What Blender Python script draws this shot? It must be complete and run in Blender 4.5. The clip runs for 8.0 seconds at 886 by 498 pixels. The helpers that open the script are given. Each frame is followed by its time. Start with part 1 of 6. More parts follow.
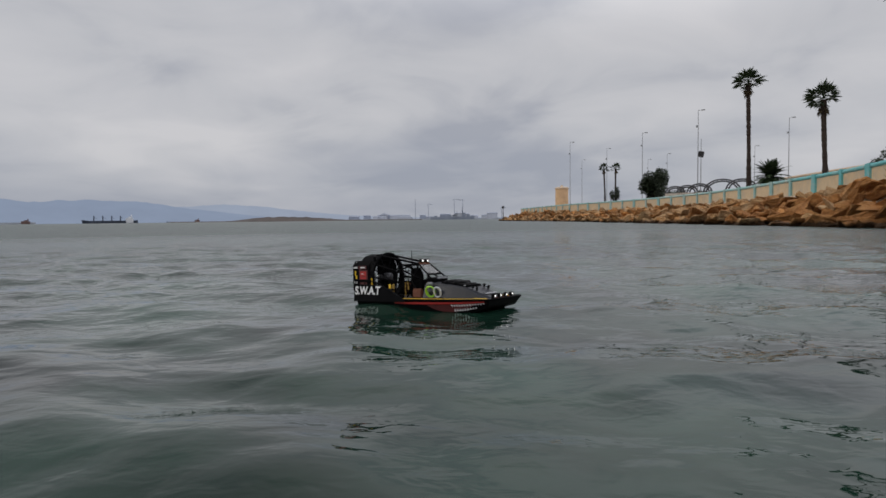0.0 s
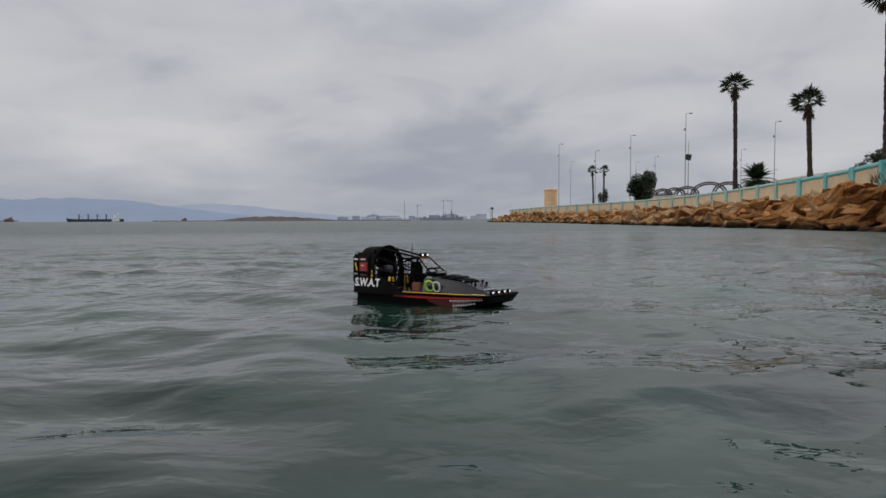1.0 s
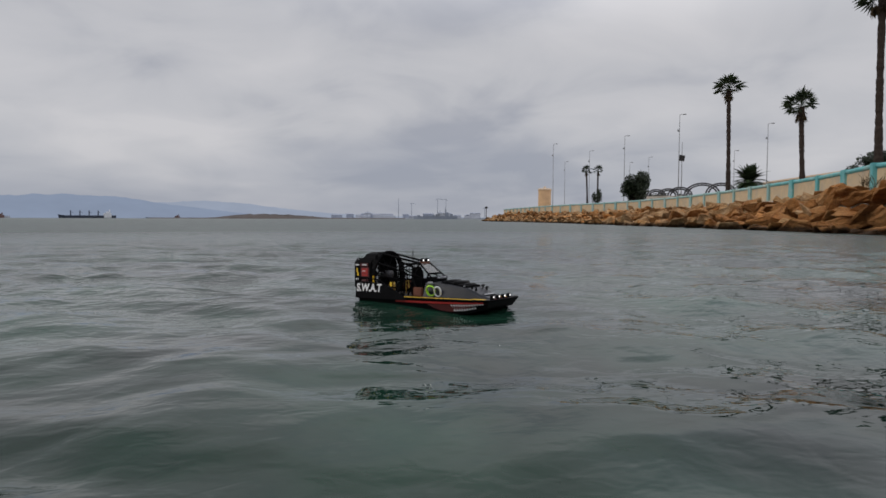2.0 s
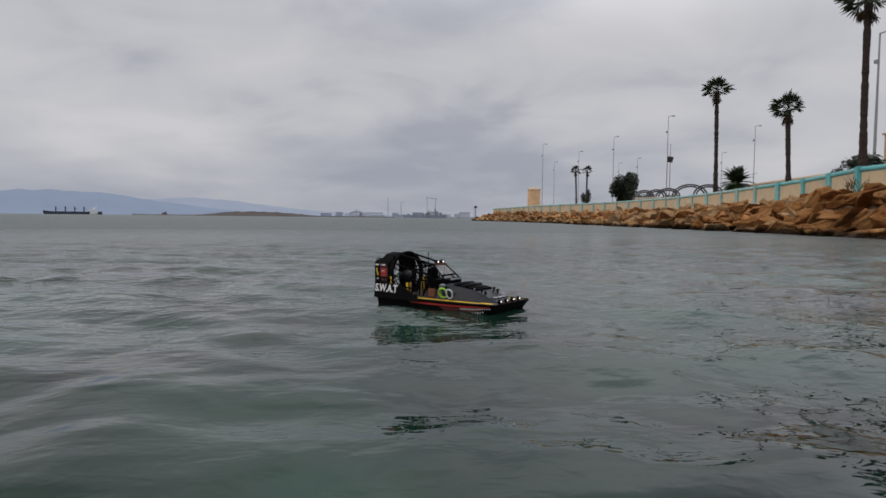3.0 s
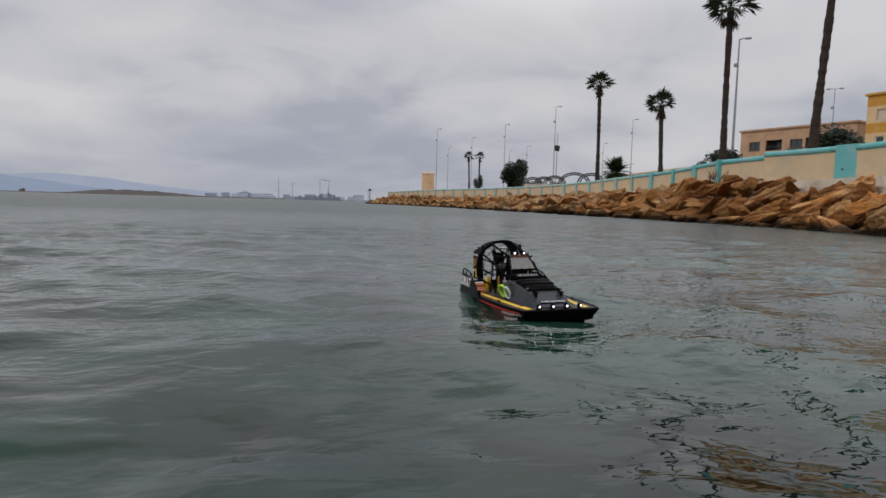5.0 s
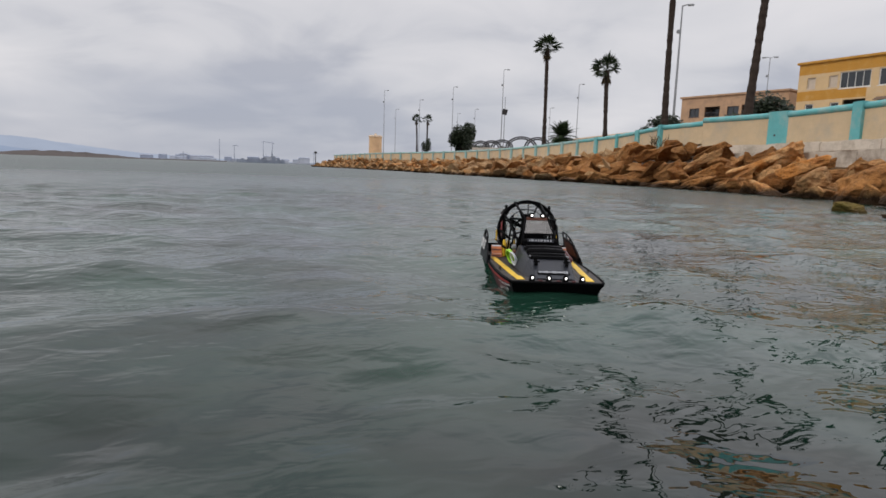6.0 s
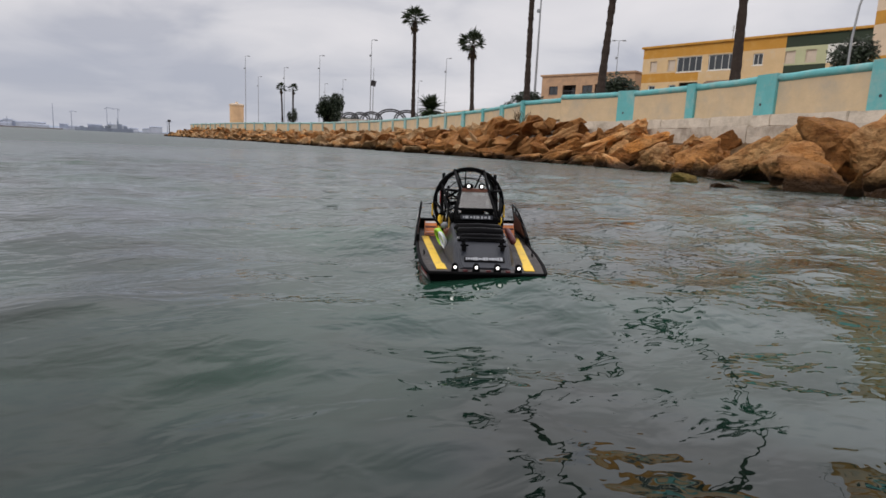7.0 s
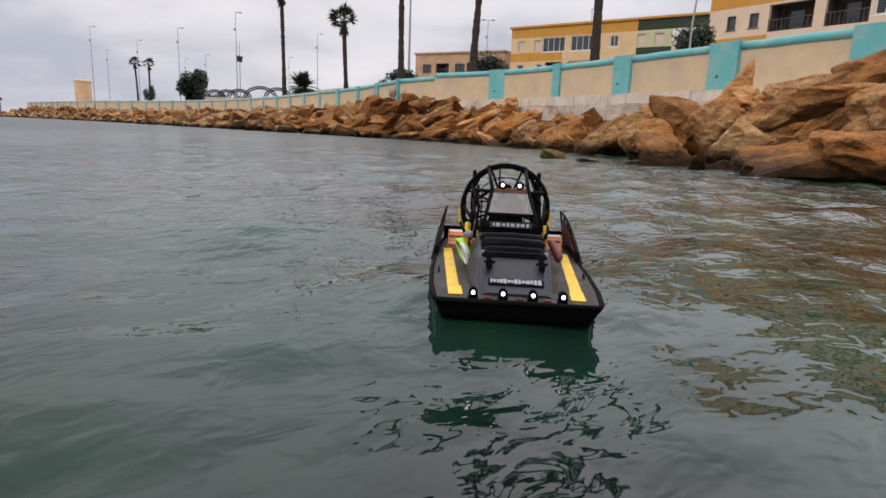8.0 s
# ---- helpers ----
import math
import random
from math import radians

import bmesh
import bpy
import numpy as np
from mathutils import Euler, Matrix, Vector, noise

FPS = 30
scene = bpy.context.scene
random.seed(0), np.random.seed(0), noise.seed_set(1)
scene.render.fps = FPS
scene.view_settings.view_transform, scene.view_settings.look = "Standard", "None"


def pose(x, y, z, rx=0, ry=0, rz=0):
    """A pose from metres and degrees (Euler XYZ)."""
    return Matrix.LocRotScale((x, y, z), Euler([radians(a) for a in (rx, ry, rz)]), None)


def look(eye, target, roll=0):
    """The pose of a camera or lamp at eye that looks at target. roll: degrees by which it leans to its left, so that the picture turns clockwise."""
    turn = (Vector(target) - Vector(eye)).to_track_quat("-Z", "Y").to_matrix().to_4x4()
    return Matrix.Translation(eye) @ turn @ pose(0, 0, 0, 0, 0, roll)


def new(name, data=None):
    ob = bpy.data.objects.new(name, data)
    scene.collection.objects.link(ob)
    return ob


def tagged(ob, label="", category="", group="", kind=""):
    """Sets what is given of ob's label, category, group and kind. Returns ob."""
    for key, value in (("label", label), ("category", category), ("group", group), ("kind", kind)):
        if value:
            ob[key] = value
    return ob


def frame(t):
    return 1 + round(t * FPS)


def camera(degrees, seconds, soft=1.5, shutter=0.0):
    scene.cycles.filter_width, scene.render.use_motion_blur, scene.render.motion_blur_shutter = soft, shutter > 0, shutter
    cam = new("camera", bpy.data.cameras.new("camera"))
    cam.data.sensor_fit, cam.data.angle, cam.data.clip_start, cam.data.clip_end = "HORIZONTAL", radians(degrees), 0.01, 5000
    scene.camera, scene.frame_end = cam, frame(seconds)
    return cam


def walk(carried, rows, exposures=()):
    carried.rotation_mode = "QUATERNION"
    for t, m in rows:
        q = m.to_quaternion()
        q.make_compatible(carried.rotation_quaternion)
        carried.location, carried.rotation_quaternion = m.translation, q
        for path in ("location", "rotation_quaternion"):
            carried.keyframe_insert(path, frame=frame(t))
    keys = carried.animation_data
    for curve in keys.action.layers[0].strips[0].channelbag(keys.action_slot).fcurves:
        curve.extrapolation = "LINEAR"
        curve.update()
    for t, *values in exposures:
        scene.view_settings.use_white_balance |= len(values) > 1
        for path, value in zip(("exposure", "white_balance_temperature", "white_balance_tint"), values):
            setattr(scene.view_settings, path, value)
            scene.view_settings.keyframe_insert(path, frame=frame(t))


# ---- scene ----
# Camera: it stands low over the water and pans.
cam = camera(73.16, 8.0, soft=1.6, shutter=0.0)
CAMERA_ROWS = [  # seconds, height, yaw, pitch, roll
    (0, 0.4789, 0.000, -2.828, 0.640),
    (0.5, 0.4945, -0.641, -2.726, 0.382),
    (1, 0.4468, -1.051, -2.752, 0.227),
    (1.5, 0.4640, -1.377, -2.806, 0.030),
    (3, 0.5186, -2.630, -2.973, -0.608),
    (3.5, 0.4594, -4.394, -2.980, -0.763),
    (4, 0.4567, -7.440, -3.051, -1.077),
    (4.5, 0.4394, -9.535, -3.261, -1.084),
    (4.7, 0.4640, -10.818, -3.514, -1.328),
    (5.8, 0.4580, -16.771, -7.216, -1.930),
    (6, 0.4285, -17.693, -7.617, -1.948),
    (6.5, 0.4056, -22.710, -8.637, -2.239),
    (7, 0.3799, -30.004, -9.652, -2.686),
    (7.5, 0.3980, -36.154, -10.591, -2.615),
    (8, 0.3867, -41.606, -11.154, -2.167),
]
walk(cam, [(t, pose(0, 0, h, 90 + pitch, roll, yaw)) for t, h, yaw, pitch, roll in CAMERA_ROWS],
     [(0.0, 0.0, 6500, 10), (4.5, 0.0, 6500, 11), (6.0, 0.32, 6550, 11), (6.5, 0.34, 6550, 12), (7.0, 0.38, 6600, 12), (7.5, 0.46, 6650, 13), (8.0, 0.54, 6600, 15)])


# ---- light: an overcast sky and a wide, weak sun behind cloud ----
def build_world():
    world = bpy.data.worlds.new("overcast_sky")
    scene.world = world
    world.use_nodes = True
    nt = world.node_tree
    nt.nodes.clear()
    N, L = nt.nodes.new, nt.links.new
    out, back = N("ShaderNodeOutputWorld"), N("ShaderNodeBackground")
    tc, sep = N("ShaderNodeTexCoord"), N("ShaderNodeSeparateXYZ")
    L(tc.outputs["Generated"], sep.inputs[0])

    def m(op, a, b=None, c=None):
        n = N("ShaderNodeMath")
        n.operation = op
        for i, v in enumerate((a, b, c)):
            if v is None:
                continue
            if isinstance(v, (int, float)):
                n.inputs[i].default_value = v
            else:
                L(v, n.inputs[i])
        return n.outputs[0]

    # cloud deck seen in perspective: flatten the direction onto a level layer
    zz = m("ADD", m("ABSOLUTE", sep.outputs[2]), 0.24)
    comb = N("ShaderNodeCombineXYZ")
    L(m("DIVIDE", sep.outputs[0], zz), comb.inputs[0])
    L(m("DIVIDE", sep.outputs[1], zz), comb.inputs[1])

    def cloud(scale, detail, rough, off, dist=0.4):
        mp = N("ShaderNodeMapping")
        mp.inputs["Location"].default_value = off
        L(comb.outputs[0], mp.inputs[0])
        n = N("ShaderNodeTexNoise")
        n.inputs["Scale"].default_value, n.inputs["Detail"].default_value = scale, detail
        n.inputs["Roughness"].default_value, n.inputs["Distortion"].default_value = rough, dist
        L(mp.outputs[0], n.inputs[0])
        return n.outputs[0]

    big = cloud(0.75, 3, 0.5, (3.1, 1.7, 0.0), 0.2)
    mid = cloud(2.1, 5, 0.5, (7.3, 2.2, 1.0), 0.5)
    mix = m("ADD", m("MULTIPLY", big, 0.55), m("MULTIPLY", mid, 0.45))
    ramp = N("ShaderNodeValToRGB")
    e = ramp.color_ramp.elements
    e[0].position, e[0].color = 0.36, (0.385, 0.40, 0.45, 1)
    e[1].position, e[1].color = 0.63, (0.615, 0.61, 0.63, 1)
    el = e.new(0.48)
    el.color = (0.528, 0.533, 0.562, 1)
    L(mix, ramp.inputs[0])
    # bluish, duller band of distant cloud close to the horizon
    low = N("ShaderNodeMapRange")
    low.inputs["From Min"].default_value, low.inputs["From Max"].default_value = 0.0, 0.17
    low.inputs["To Min"].default_value, low.inputs["To Max"].default_value = 0.75, 0.0
    low.interpolation_type = "SMOOTHSTEP"
    L(m("ADD", sep.outputs[2], m("MULTIPLY", m("SUBTRACT", big, 0.5), 0.25)), low.inputs[0])
    # the sky is duller towards the open bay than over the land
    side = m("MULTIPLY_ADD", sep.outputs[0], -0.22, 0.78)
    mixc = N("ShaderNodeMix")
    mixc.data_type = "RGBA"
    L(m("MULTIPLY", low.outputs[0], side), mixc.inputs["Factor"])
    L(ramp.outputs[0], mixc.inputs["A"])
    mixc.inputs["B"].default_value = (0.30, 0.33, 0.405, 1)
    # thinner cloud overhead lets more light through
    lift = N("ShaderNodeMapRange")
    lift.inputs["From Min"].default_value, lift.inputs["From Max"].default_value = 0.26, 0.52
    lift.inputs["To Min"].default_value, lift.inputs["To Max"].default_value = 0.0, 1.15
    lift.interpolation_type = "SMOOTHSTEP"
    L(sep.outputs[2], lift.inputs[0])
    back.inputs[1].default_value = 1.0
    # and most of all on the landward side, where the sun stands behind the cloud
    L(m("MULTIPLY_ADD", lift.outputs[0], m("MAXIMUM", m("MULTIPLY_ADD", sep.outputs[0], 1.3, 0.6), 0.0), 1.0), back.inputs[1])
    # clear sky above the cloud, faint
    sky = N("ShaderNodeTexSky")
    sky.sky_type, sky.sun_disc = "NISHITA", False
    sky.sun_elevation, sky.sun_rotation = radians(40), radians(264)
    skys = N("ShaderNodeMix")
    skys.data_type, skys.blend_type = "RGBA", "MULTIPLY"
    skys.inputs["Factor"].default_value = 1.0
    L(sky.outputs[0], skys.inputs["A"])
    skys.inputs["B"].default_value = (0.05, 0.05, 0.05, 1)
    fin = N("ShaderNodeMix")
    fin.data_type = "RGBA"
    fin.inputs["Factor"].default_value = 0.93
    L(skys.outputs["Result"], fin.inputs["A"])
    L(mixc.outputs["Result"], fin.inputs["B"])
    L(fin.outputs["Result"], back.inputs[0])
    L(back.outputs[0], out.inputs[0])


build_world()
sun = new("sun", bpy.data.lights.new("sun", "SUN"))
sun.data.energy, sun.data.angle, sun.data.color = 1.1, radians(28), (1.0, 0.95, 0.88)
sun.matrix_world = look((-30, -3, 25), (0, 0, 0))


# ---- materials ----
def material(name, color, rough=0.6, metal=0.0, var=0.12, scale=6.0, bump=0.15, fine=60.0, dirt=None, dirt_amount=0.0,
             spec=0.5, emit=None, emit_strength=0.0, per_object=0.0, coat=0.0, dirt_scale=1.3):
    """A painted or natural surface: colour with coarse and fine variation, stains of another colour, and relief."""
    ma = bpy.data.materials.new(name)
    ma.use_nodes = True
    nt = ma.node_tree
    N, L = nt.nodes.new, nt.links.new
    bs = nt.nodes["Principled BSDF"]
    bs.inputs["Metallic"].default_value = metal
    bs.inputs["Specular IOR Level"].default_value = spec
    bs.inputs["Coat Weight"].default_value = coat
    tc = N("ShaderNodeTexCoord")

    def noise_tex(s, d, r=0.55):
        n = N("ShaderNodeTexNoise")
        n.inputs["Scale"].default_value, n.inputs["Detail"].default_value, n.inputs["Roughness"].default_value = s, d, r
        L(tc.outputs["Object"], n.inputs[0])
        return n.outputs[0]

    coarse, grain = noise_tex(scale, 4), noise_tex(fine, 3)
    add = N("ShaderNodeMath")
    add.operation = "MULTIPLY_ADD"
    L(grain, add.inputs[0])
    add.inputs[1].default_value = 0.4
    L(coarse, add.inputs[2])
    mr = N("ShaderNodeMapRange")
    mr.inputs["From Min"].default_value, mr.inputs["From Max"].default_value = 0.4, 1.0
    mr.inputs["To Min"].default_value, mr.inputs["To Max"].default_value = 1 - var, 1 + var
    L(add.outputs[0], mr.inputs[0])
    val = mr.outputs[0]
    if per_object:
        oi = N("ShaderNodeObjectInfo")
        pr = N("ShaderNodeMath")
        pr.operation = "MULTIPLY_ADD"
        L(oi.outputs["Random"], pr.inputs[0])
        pr.inputs[1].default_value = per_object
        L(val, pr.inputs[2])
        val = pr.outputs[0]
    mul = N("ShaderNodeVectorMath")
    mul.operation = "SCALE"
    mul.inputs[0].default_value = color
    L(val, mul.inputs["Scale"])
    col = mul.outputs[0]
    if dirt:
        st = N("ShaderNodeValToRGB")
        st.color_ramp.elements[0].position, st.color_ramp.elements[1].position = 0.5 - dirt_amount * 0.3, 0.75 - dirt_amount * 0.3
        L(noise_tex(dirt_scale, 6, 0.65), st.inputs[0])
        mx = N("ShaderNodeMix")
        mx.data_type = "RGBA"
        L(st.outputs[0], mx.inputs["Factor"])
        L(col, mx.inputs["A"])
        mx.inputs["B"].default_value = (*dirt, 1)
        col = mx.outputs["Result"]
    L(col, bs.inputs["Base Color"])
    rr = N("ShaderNodeMapRange")
    rr.inputs["To Min"].default_value, rr.inputs["To Max"].default_value = max(0.02, rough - 0.1), min(1, rough + 0.1)
    L(coarse, rr.inputs[0])
    L(rr.outputs[0], bs.inputs["Roughness"])
    if bump:
        bp = N("ShaderNodeBump")
        bp.inputs["Strength"].default_value, bp.inputs["Distance"].default_value = bump, 0.3 / scale
        L(add.outputs[0], bp.inputs["Height"])
        L(bp.outputs[0], bs.inputs["Normal"])
    if emit:
        bs.inputs["Emission Color"].default_value = (*emit, 1)
        bs.inputs["Emission Strength"].default_value = emit_strength
    return ma


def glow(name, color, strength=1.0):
    """Far backdrop: a plain glowing colour with haze of miles of air painted in."""
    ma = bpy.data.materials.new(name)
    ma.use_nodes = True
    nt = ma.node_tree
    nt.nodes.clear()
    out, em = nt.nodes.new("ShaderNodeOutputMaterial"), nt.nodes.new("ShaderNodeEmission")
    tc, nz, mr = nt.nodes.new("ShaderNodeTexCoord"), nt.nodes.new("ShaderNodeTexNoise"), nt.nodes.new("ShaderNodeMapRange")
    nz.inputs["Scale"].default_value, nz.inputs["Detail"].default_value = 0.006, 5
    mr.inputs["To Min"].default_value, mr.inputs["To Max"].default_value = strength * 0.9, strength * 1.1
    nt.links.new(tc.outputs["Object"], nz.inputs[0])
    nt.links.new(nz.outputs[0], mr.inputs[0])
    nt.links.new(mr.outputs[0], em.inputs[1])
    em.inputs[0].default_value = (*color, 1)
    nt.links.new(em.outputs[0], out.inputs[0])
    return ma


def water_material():
    ma = bpy.data.materials.new("sea_water")
    ma.use_nodes = True
    nt = ma.node_tree
    N, L = nt.nodes.new, nt.links.new
    bs = nt.nodes["Principled BSDF"]
    bs.inputs["IOR"].default_value = 1.33
    bs.inputs["Roughness"].default_value = 0.03
    tc = N("ShaderNodeTexCoord")

    def nz(scale, detail, rough=0.5, stretch=(1, 1, 1), rot=0.0, dist=0.0):
        mp = N("ShaderNodeMapping")
        mp.inputs["Scale"].default_value = stretch
        mp.inputs["Rotation"].default_value = (0, 0, rot)
        L(tc.outputs["Object"], mp.inputs[0])
        n = N("ShaderNodeTexNoise")
        n.inputs["Scale"].default_value, n.inputs["Detail"].default_value = scale, detail
        n.inputs["Roughness"].default_value, n.inputs["Distortion"].default_value = rough, dist
        L(mp.outputs[0], n.inputs[0])
        return n.outputs[0]

    # cloudy green water: silt and patches of weed below
    ramp = N("ShaderNodeValToRGB")
    e = ramp.color_ramp.elements
    e[0].position, e[0].color = 0.36, (0.0028, 0.0080, 0.0057, 1)
    e[1].position, e[1].color = 0.68, (0.0120, 0.0465, 0.0295, 1)
    L(nz(0.8, 4, 0.55), ramp.inputs[0])
    L(ramp.outputs[0], bs.inputs["Base Color"])
    # ripples at two sizes over the modelled waves
    b1 = N("ShaderNodeBump")
    b1.inputs["Strength"].default_value, b1.inputs["Distance"].default_value = 1.0, 0.034
    L(nz(2.4, 1, 0.4, (1, 1.6, 1), 0.35, 0.7), b1.inputs["Height"])
    b2 = N("ShaderNodeBump")
    b2.inputs["Strength"].default_value, b2.inputs["Distance"].default_value = 1.0, 0.0032
    L(nz(11.0, 2, 0.5, (1, 1.5, 1), -0.3, 0.4), b2.inputs["Height"])
    L(b1.outputs[0], b2.inputs["Normal"])
    L(b2.outputs[0], bs.inputs["Normal"])
    # out in the bay the ripples are finer than the sheet can carry: they spread the gloss
    ln, mr = N("ShaderNodeVectorMath"), N("ShaderNodeMapRange")
    ln.operation = "LENGTH"
    L(tc.outputs["Object"], ln.inputs[0])
    for key, v in (("From Min", 4.0), ("From Max", 26.0), ("To Min", 0.015), ("To Max", 0.30)):
        mr.inputs[key].default_value = v
    L(ln.outputs["Value"], mr.inputs["Value"])
    L(mr.outputs[0], bs.inputs["Roughness"])
    calm = N("ShaderNodeMapRange")
    for key, v in (("From Min", 2.0), ("From Max", 12.0), ("To Min", 0.5), ("To Max", 0.9)):
        calm.inputs[key].default_value = v
    L(ln.outputs["Value"], calm.inputs["Value"])
    L(calm.outputs[0], b1.inputs["Strength"])
    # small wind ripples are livelier away from the sheltered foreground
    brisk = N("ShaderNodeMapRange")
    for key, v in (("From Min", 2.5), ("From Max", 9.0), ("To Min", 0.0032), ("To Max", 0.028)):
        brisk.inputs[key].default_value = v
    L(ln.outputs["Value"], brisk.inputs["Value"])
    L(brisk.outputs[0], b2.inputs["Distance"])
    return ma


WATER = water_material()


def rock_material(name, ochre, pale, brown, tide=0.04):
    """Layered sandstone, stained by iron, with a dark weedy tide line close above the water."""
    ma = bpy.data.materials.new(name)
    ma.use_nodes = True
    nt = ma.node_tree
    N, L = nt.nodes.new, nt.links.new
    bs = nt.nodes["Principled BSDF"]
    bs.inputs["Specular IOR Level"].default_value = 0.12
    geo, oi, tc = N("ShaderNodeNewGeometry"), N("ShaderNodeObjectInfo"), N("ShaderNodeTexCoord")

    def nz(src, scale, detail, rough=0.6, stretch=(1, 1, 1), dist=0.0):
        mp = N("ShaderNodeMapping")
        mp.inputs["Scale"].default_value = stretch
        L(src, mp.inputs[0])
        n = N("ShaderNodeTexNoise")
        n.inputs["Scale"].default_value, n.inputs["Detail"].default_value = scale, detail
        n.inputs["Roughness"].default_value, n.inputs["Distortion"].default_value = rough, dist
        L(mp.outputs[0], n.inputs[0])
        return n.outputs[0]

    def mix(f, a, b, blend="MIX"):
        m = N("ShaderNodeMix")
        m.data_type, m.blend_type = "RGBA", blend
        for sock, v in (("Factor", f), ("A", a), ("B", b)):
            if isinstance(v, (tuple, float)):
                m.inputs[sock].default_value = v
            else:
                L(v, m.inputs[sock])
        return m.outputs["Result"]

    def ramp(v, a, b):
        r = N("ShaderNodeMapRange")
        r.inputs["From Min"].default_value, r.inputs["From Max"].default_value = a, b
        L(v, r.inputs[0])
        return r.outputs[0]

    pos = geo.outputs["Position"]
    col = mix(ramp(nz(pos, 0.9, 4), 0.35, 0.65), (*ochre, 1), (*pale, 1))
    col = mix(ramp(nz(pos, 1.7, 6, 0.7, (1, 1, 2.2), 0.6), 0.48, 0.68), col, (*brown, 1))
    col = mix(ramp(nz(pos, 9.0, 5, 0.7), 0.5, 0.8), col, (0.10, 0.06, 0.035, 1))
    dk = N("ShaderNodeMath")
    dk.operation = "MULTIPLY"
    L(oi.outputs["Random"], dk.inputs[0])
    dk.inputs[1].default_value = 0.55
    col = mix(dk.outputs[0], col, (0.17, 0.085, 0.035, 1))
    # whole stretches of the bank are of darker, rustier stone
    old = N("ShaderNodeMath")
    old.operation = "MULTIPLY"
    L(ramp(nz(pos, 0.13, 2), 0.48, 0.62), old.inputs[0])
    old.inputs[1].default_value = 0.4
    col = mix(old.outputs[0], col, (0.15, 0.075, 0.035, 1))
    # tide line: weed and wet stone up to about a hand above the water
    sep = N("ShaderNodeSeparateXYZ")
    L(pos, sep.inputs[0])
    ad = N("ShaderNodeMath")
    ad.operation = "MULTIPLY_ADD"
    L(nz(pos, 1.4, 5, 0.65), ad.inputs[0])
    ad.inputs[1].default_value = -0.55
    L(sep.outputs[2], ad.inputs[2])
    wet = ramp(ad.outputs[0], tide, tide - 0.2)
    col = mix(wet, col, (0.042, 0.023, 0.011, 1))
    L(col, bs.inputs["Base Color"])
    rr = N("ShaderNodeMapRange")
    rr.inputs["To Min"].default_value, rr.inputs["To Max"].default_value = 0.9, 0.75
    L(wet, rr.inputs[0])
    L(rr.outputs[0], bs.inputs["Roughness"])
    b1, b2 = N("ShaderNodeBump"), N("ShaderNodeBump")
    b1.inputs["Strength"].default_value, b1.inputs["Distance"].default_value = 1.0, 0.22
    L(nz(pos, 2.6, 7, 0.65, (1, 1, 2.5), 0.5), b1.inputs["Height"])
    b2.inputs["Strength"].default_value, b2.inputs["Distance"].default_value = 0.9, 0.035
    L(nz(pos, 16, 4, 0.6), b2.inputs["Height"])
    L(b1.outputs[0], b2.inputs["Normal"])
    L(b2.outputs[0], bs.inputs["Normal"])
    return ma


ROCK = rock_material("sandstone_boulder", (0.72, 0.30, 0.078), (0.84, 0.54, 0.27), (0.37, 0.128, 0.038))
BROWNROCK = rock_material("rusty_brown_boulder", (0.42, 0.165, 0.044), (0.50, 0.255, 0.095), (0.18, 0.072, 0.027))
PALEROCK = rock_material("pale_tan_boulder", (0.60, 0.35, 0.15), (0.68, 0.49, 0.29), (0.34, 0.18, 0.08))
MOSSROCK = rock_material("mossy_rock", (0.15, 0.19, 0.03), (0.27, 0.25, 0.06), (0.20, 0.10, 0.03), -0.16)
EARTH = material("embankment_earth", (0.13, 0.080, 0.042), 0.95, var=0.3, scale=1.0, bump=0.8, fine=9, spec=0.2)
CREAM = material("cream_wall_paint", (0.55, 0.425, 0.275), 0.8, var=0.10, scale=2.2, bump=0.25, fine=40, dirt=(0.42, 0.36, 0.28), dirt_amount=0.1, spec=0.25, dirt_scale=0.9)
TURQ = material("turquoise_wall_paint", (0.12, 0.385, 0.40), 0.7, var=0.1, scale=3.0, bump=0.2, fine=40, dirt=(0.30, 0.42, 0.40), dirt_amount=0.05, spec=0.3)
# paler copy of TURQ for the far wall: distance haze put into the colour
PALETURQ = material("hazed_turquoise_paint", (0.24, 0.41, 0.40), 0.75, var=0.12, scale=3.0, bump=0.2, fine=40, dirt=(0.42, 0.44, 0.40), dirt_amount=0.1, spec=0.25)
CONCRETE = material("weathered_concrete", (0.52, 0.46, 0.39), 0.9, var=0.18, scale=1.5, bump=0.5, fine=25, dirt=(0.24, 0.20, 0.16), dirt_amount=0.15, spec=0.2)
FOOTING = material("pale_concrete", (0.58, 0.51, 0.43), 0.9, var=0.18, scale=1.5, bump=0.5, fine=25, dirt=(0.34, 0.29, 0.23), dirt_amount=0.05, spec=0.2)
PAVING = material("promenade_paving", (0.36, 0.33, 0.30), 0.9, var=0.12, scale=1.2, bump=0.2, spec=0.2)
BARK = material("palm_bark", (0.042, 0.031, 0.026), 0.95, var=0.35, scale=5, bump=0.8, fine=22, spec=0.15)
FROND = material("palm_frond", (0.022, 0.037, 0.014), 0.55, var=0.35, scale=1.5, bump=0.0, fine=8, per_object=0.2, spec=0.3)
DRYFROND = material("dry_palm_frond", (0.075, 0.055, 0.033), 0.9, var=0.3, scale=1.5, bump=0.0, fine=8, spec=0.1)
LEAF = material("dark_green_leaf", (0.018, 0.027, 0.013), 0.6, var=0.45, scale=1.2, bump=0.0, fine=6, spec=0.25)
STEEL = material("galvanised_steel", (0.30, 0.31, 0.32), 0.5, 0.6, var=0.1, scale=3, bump=0.05)
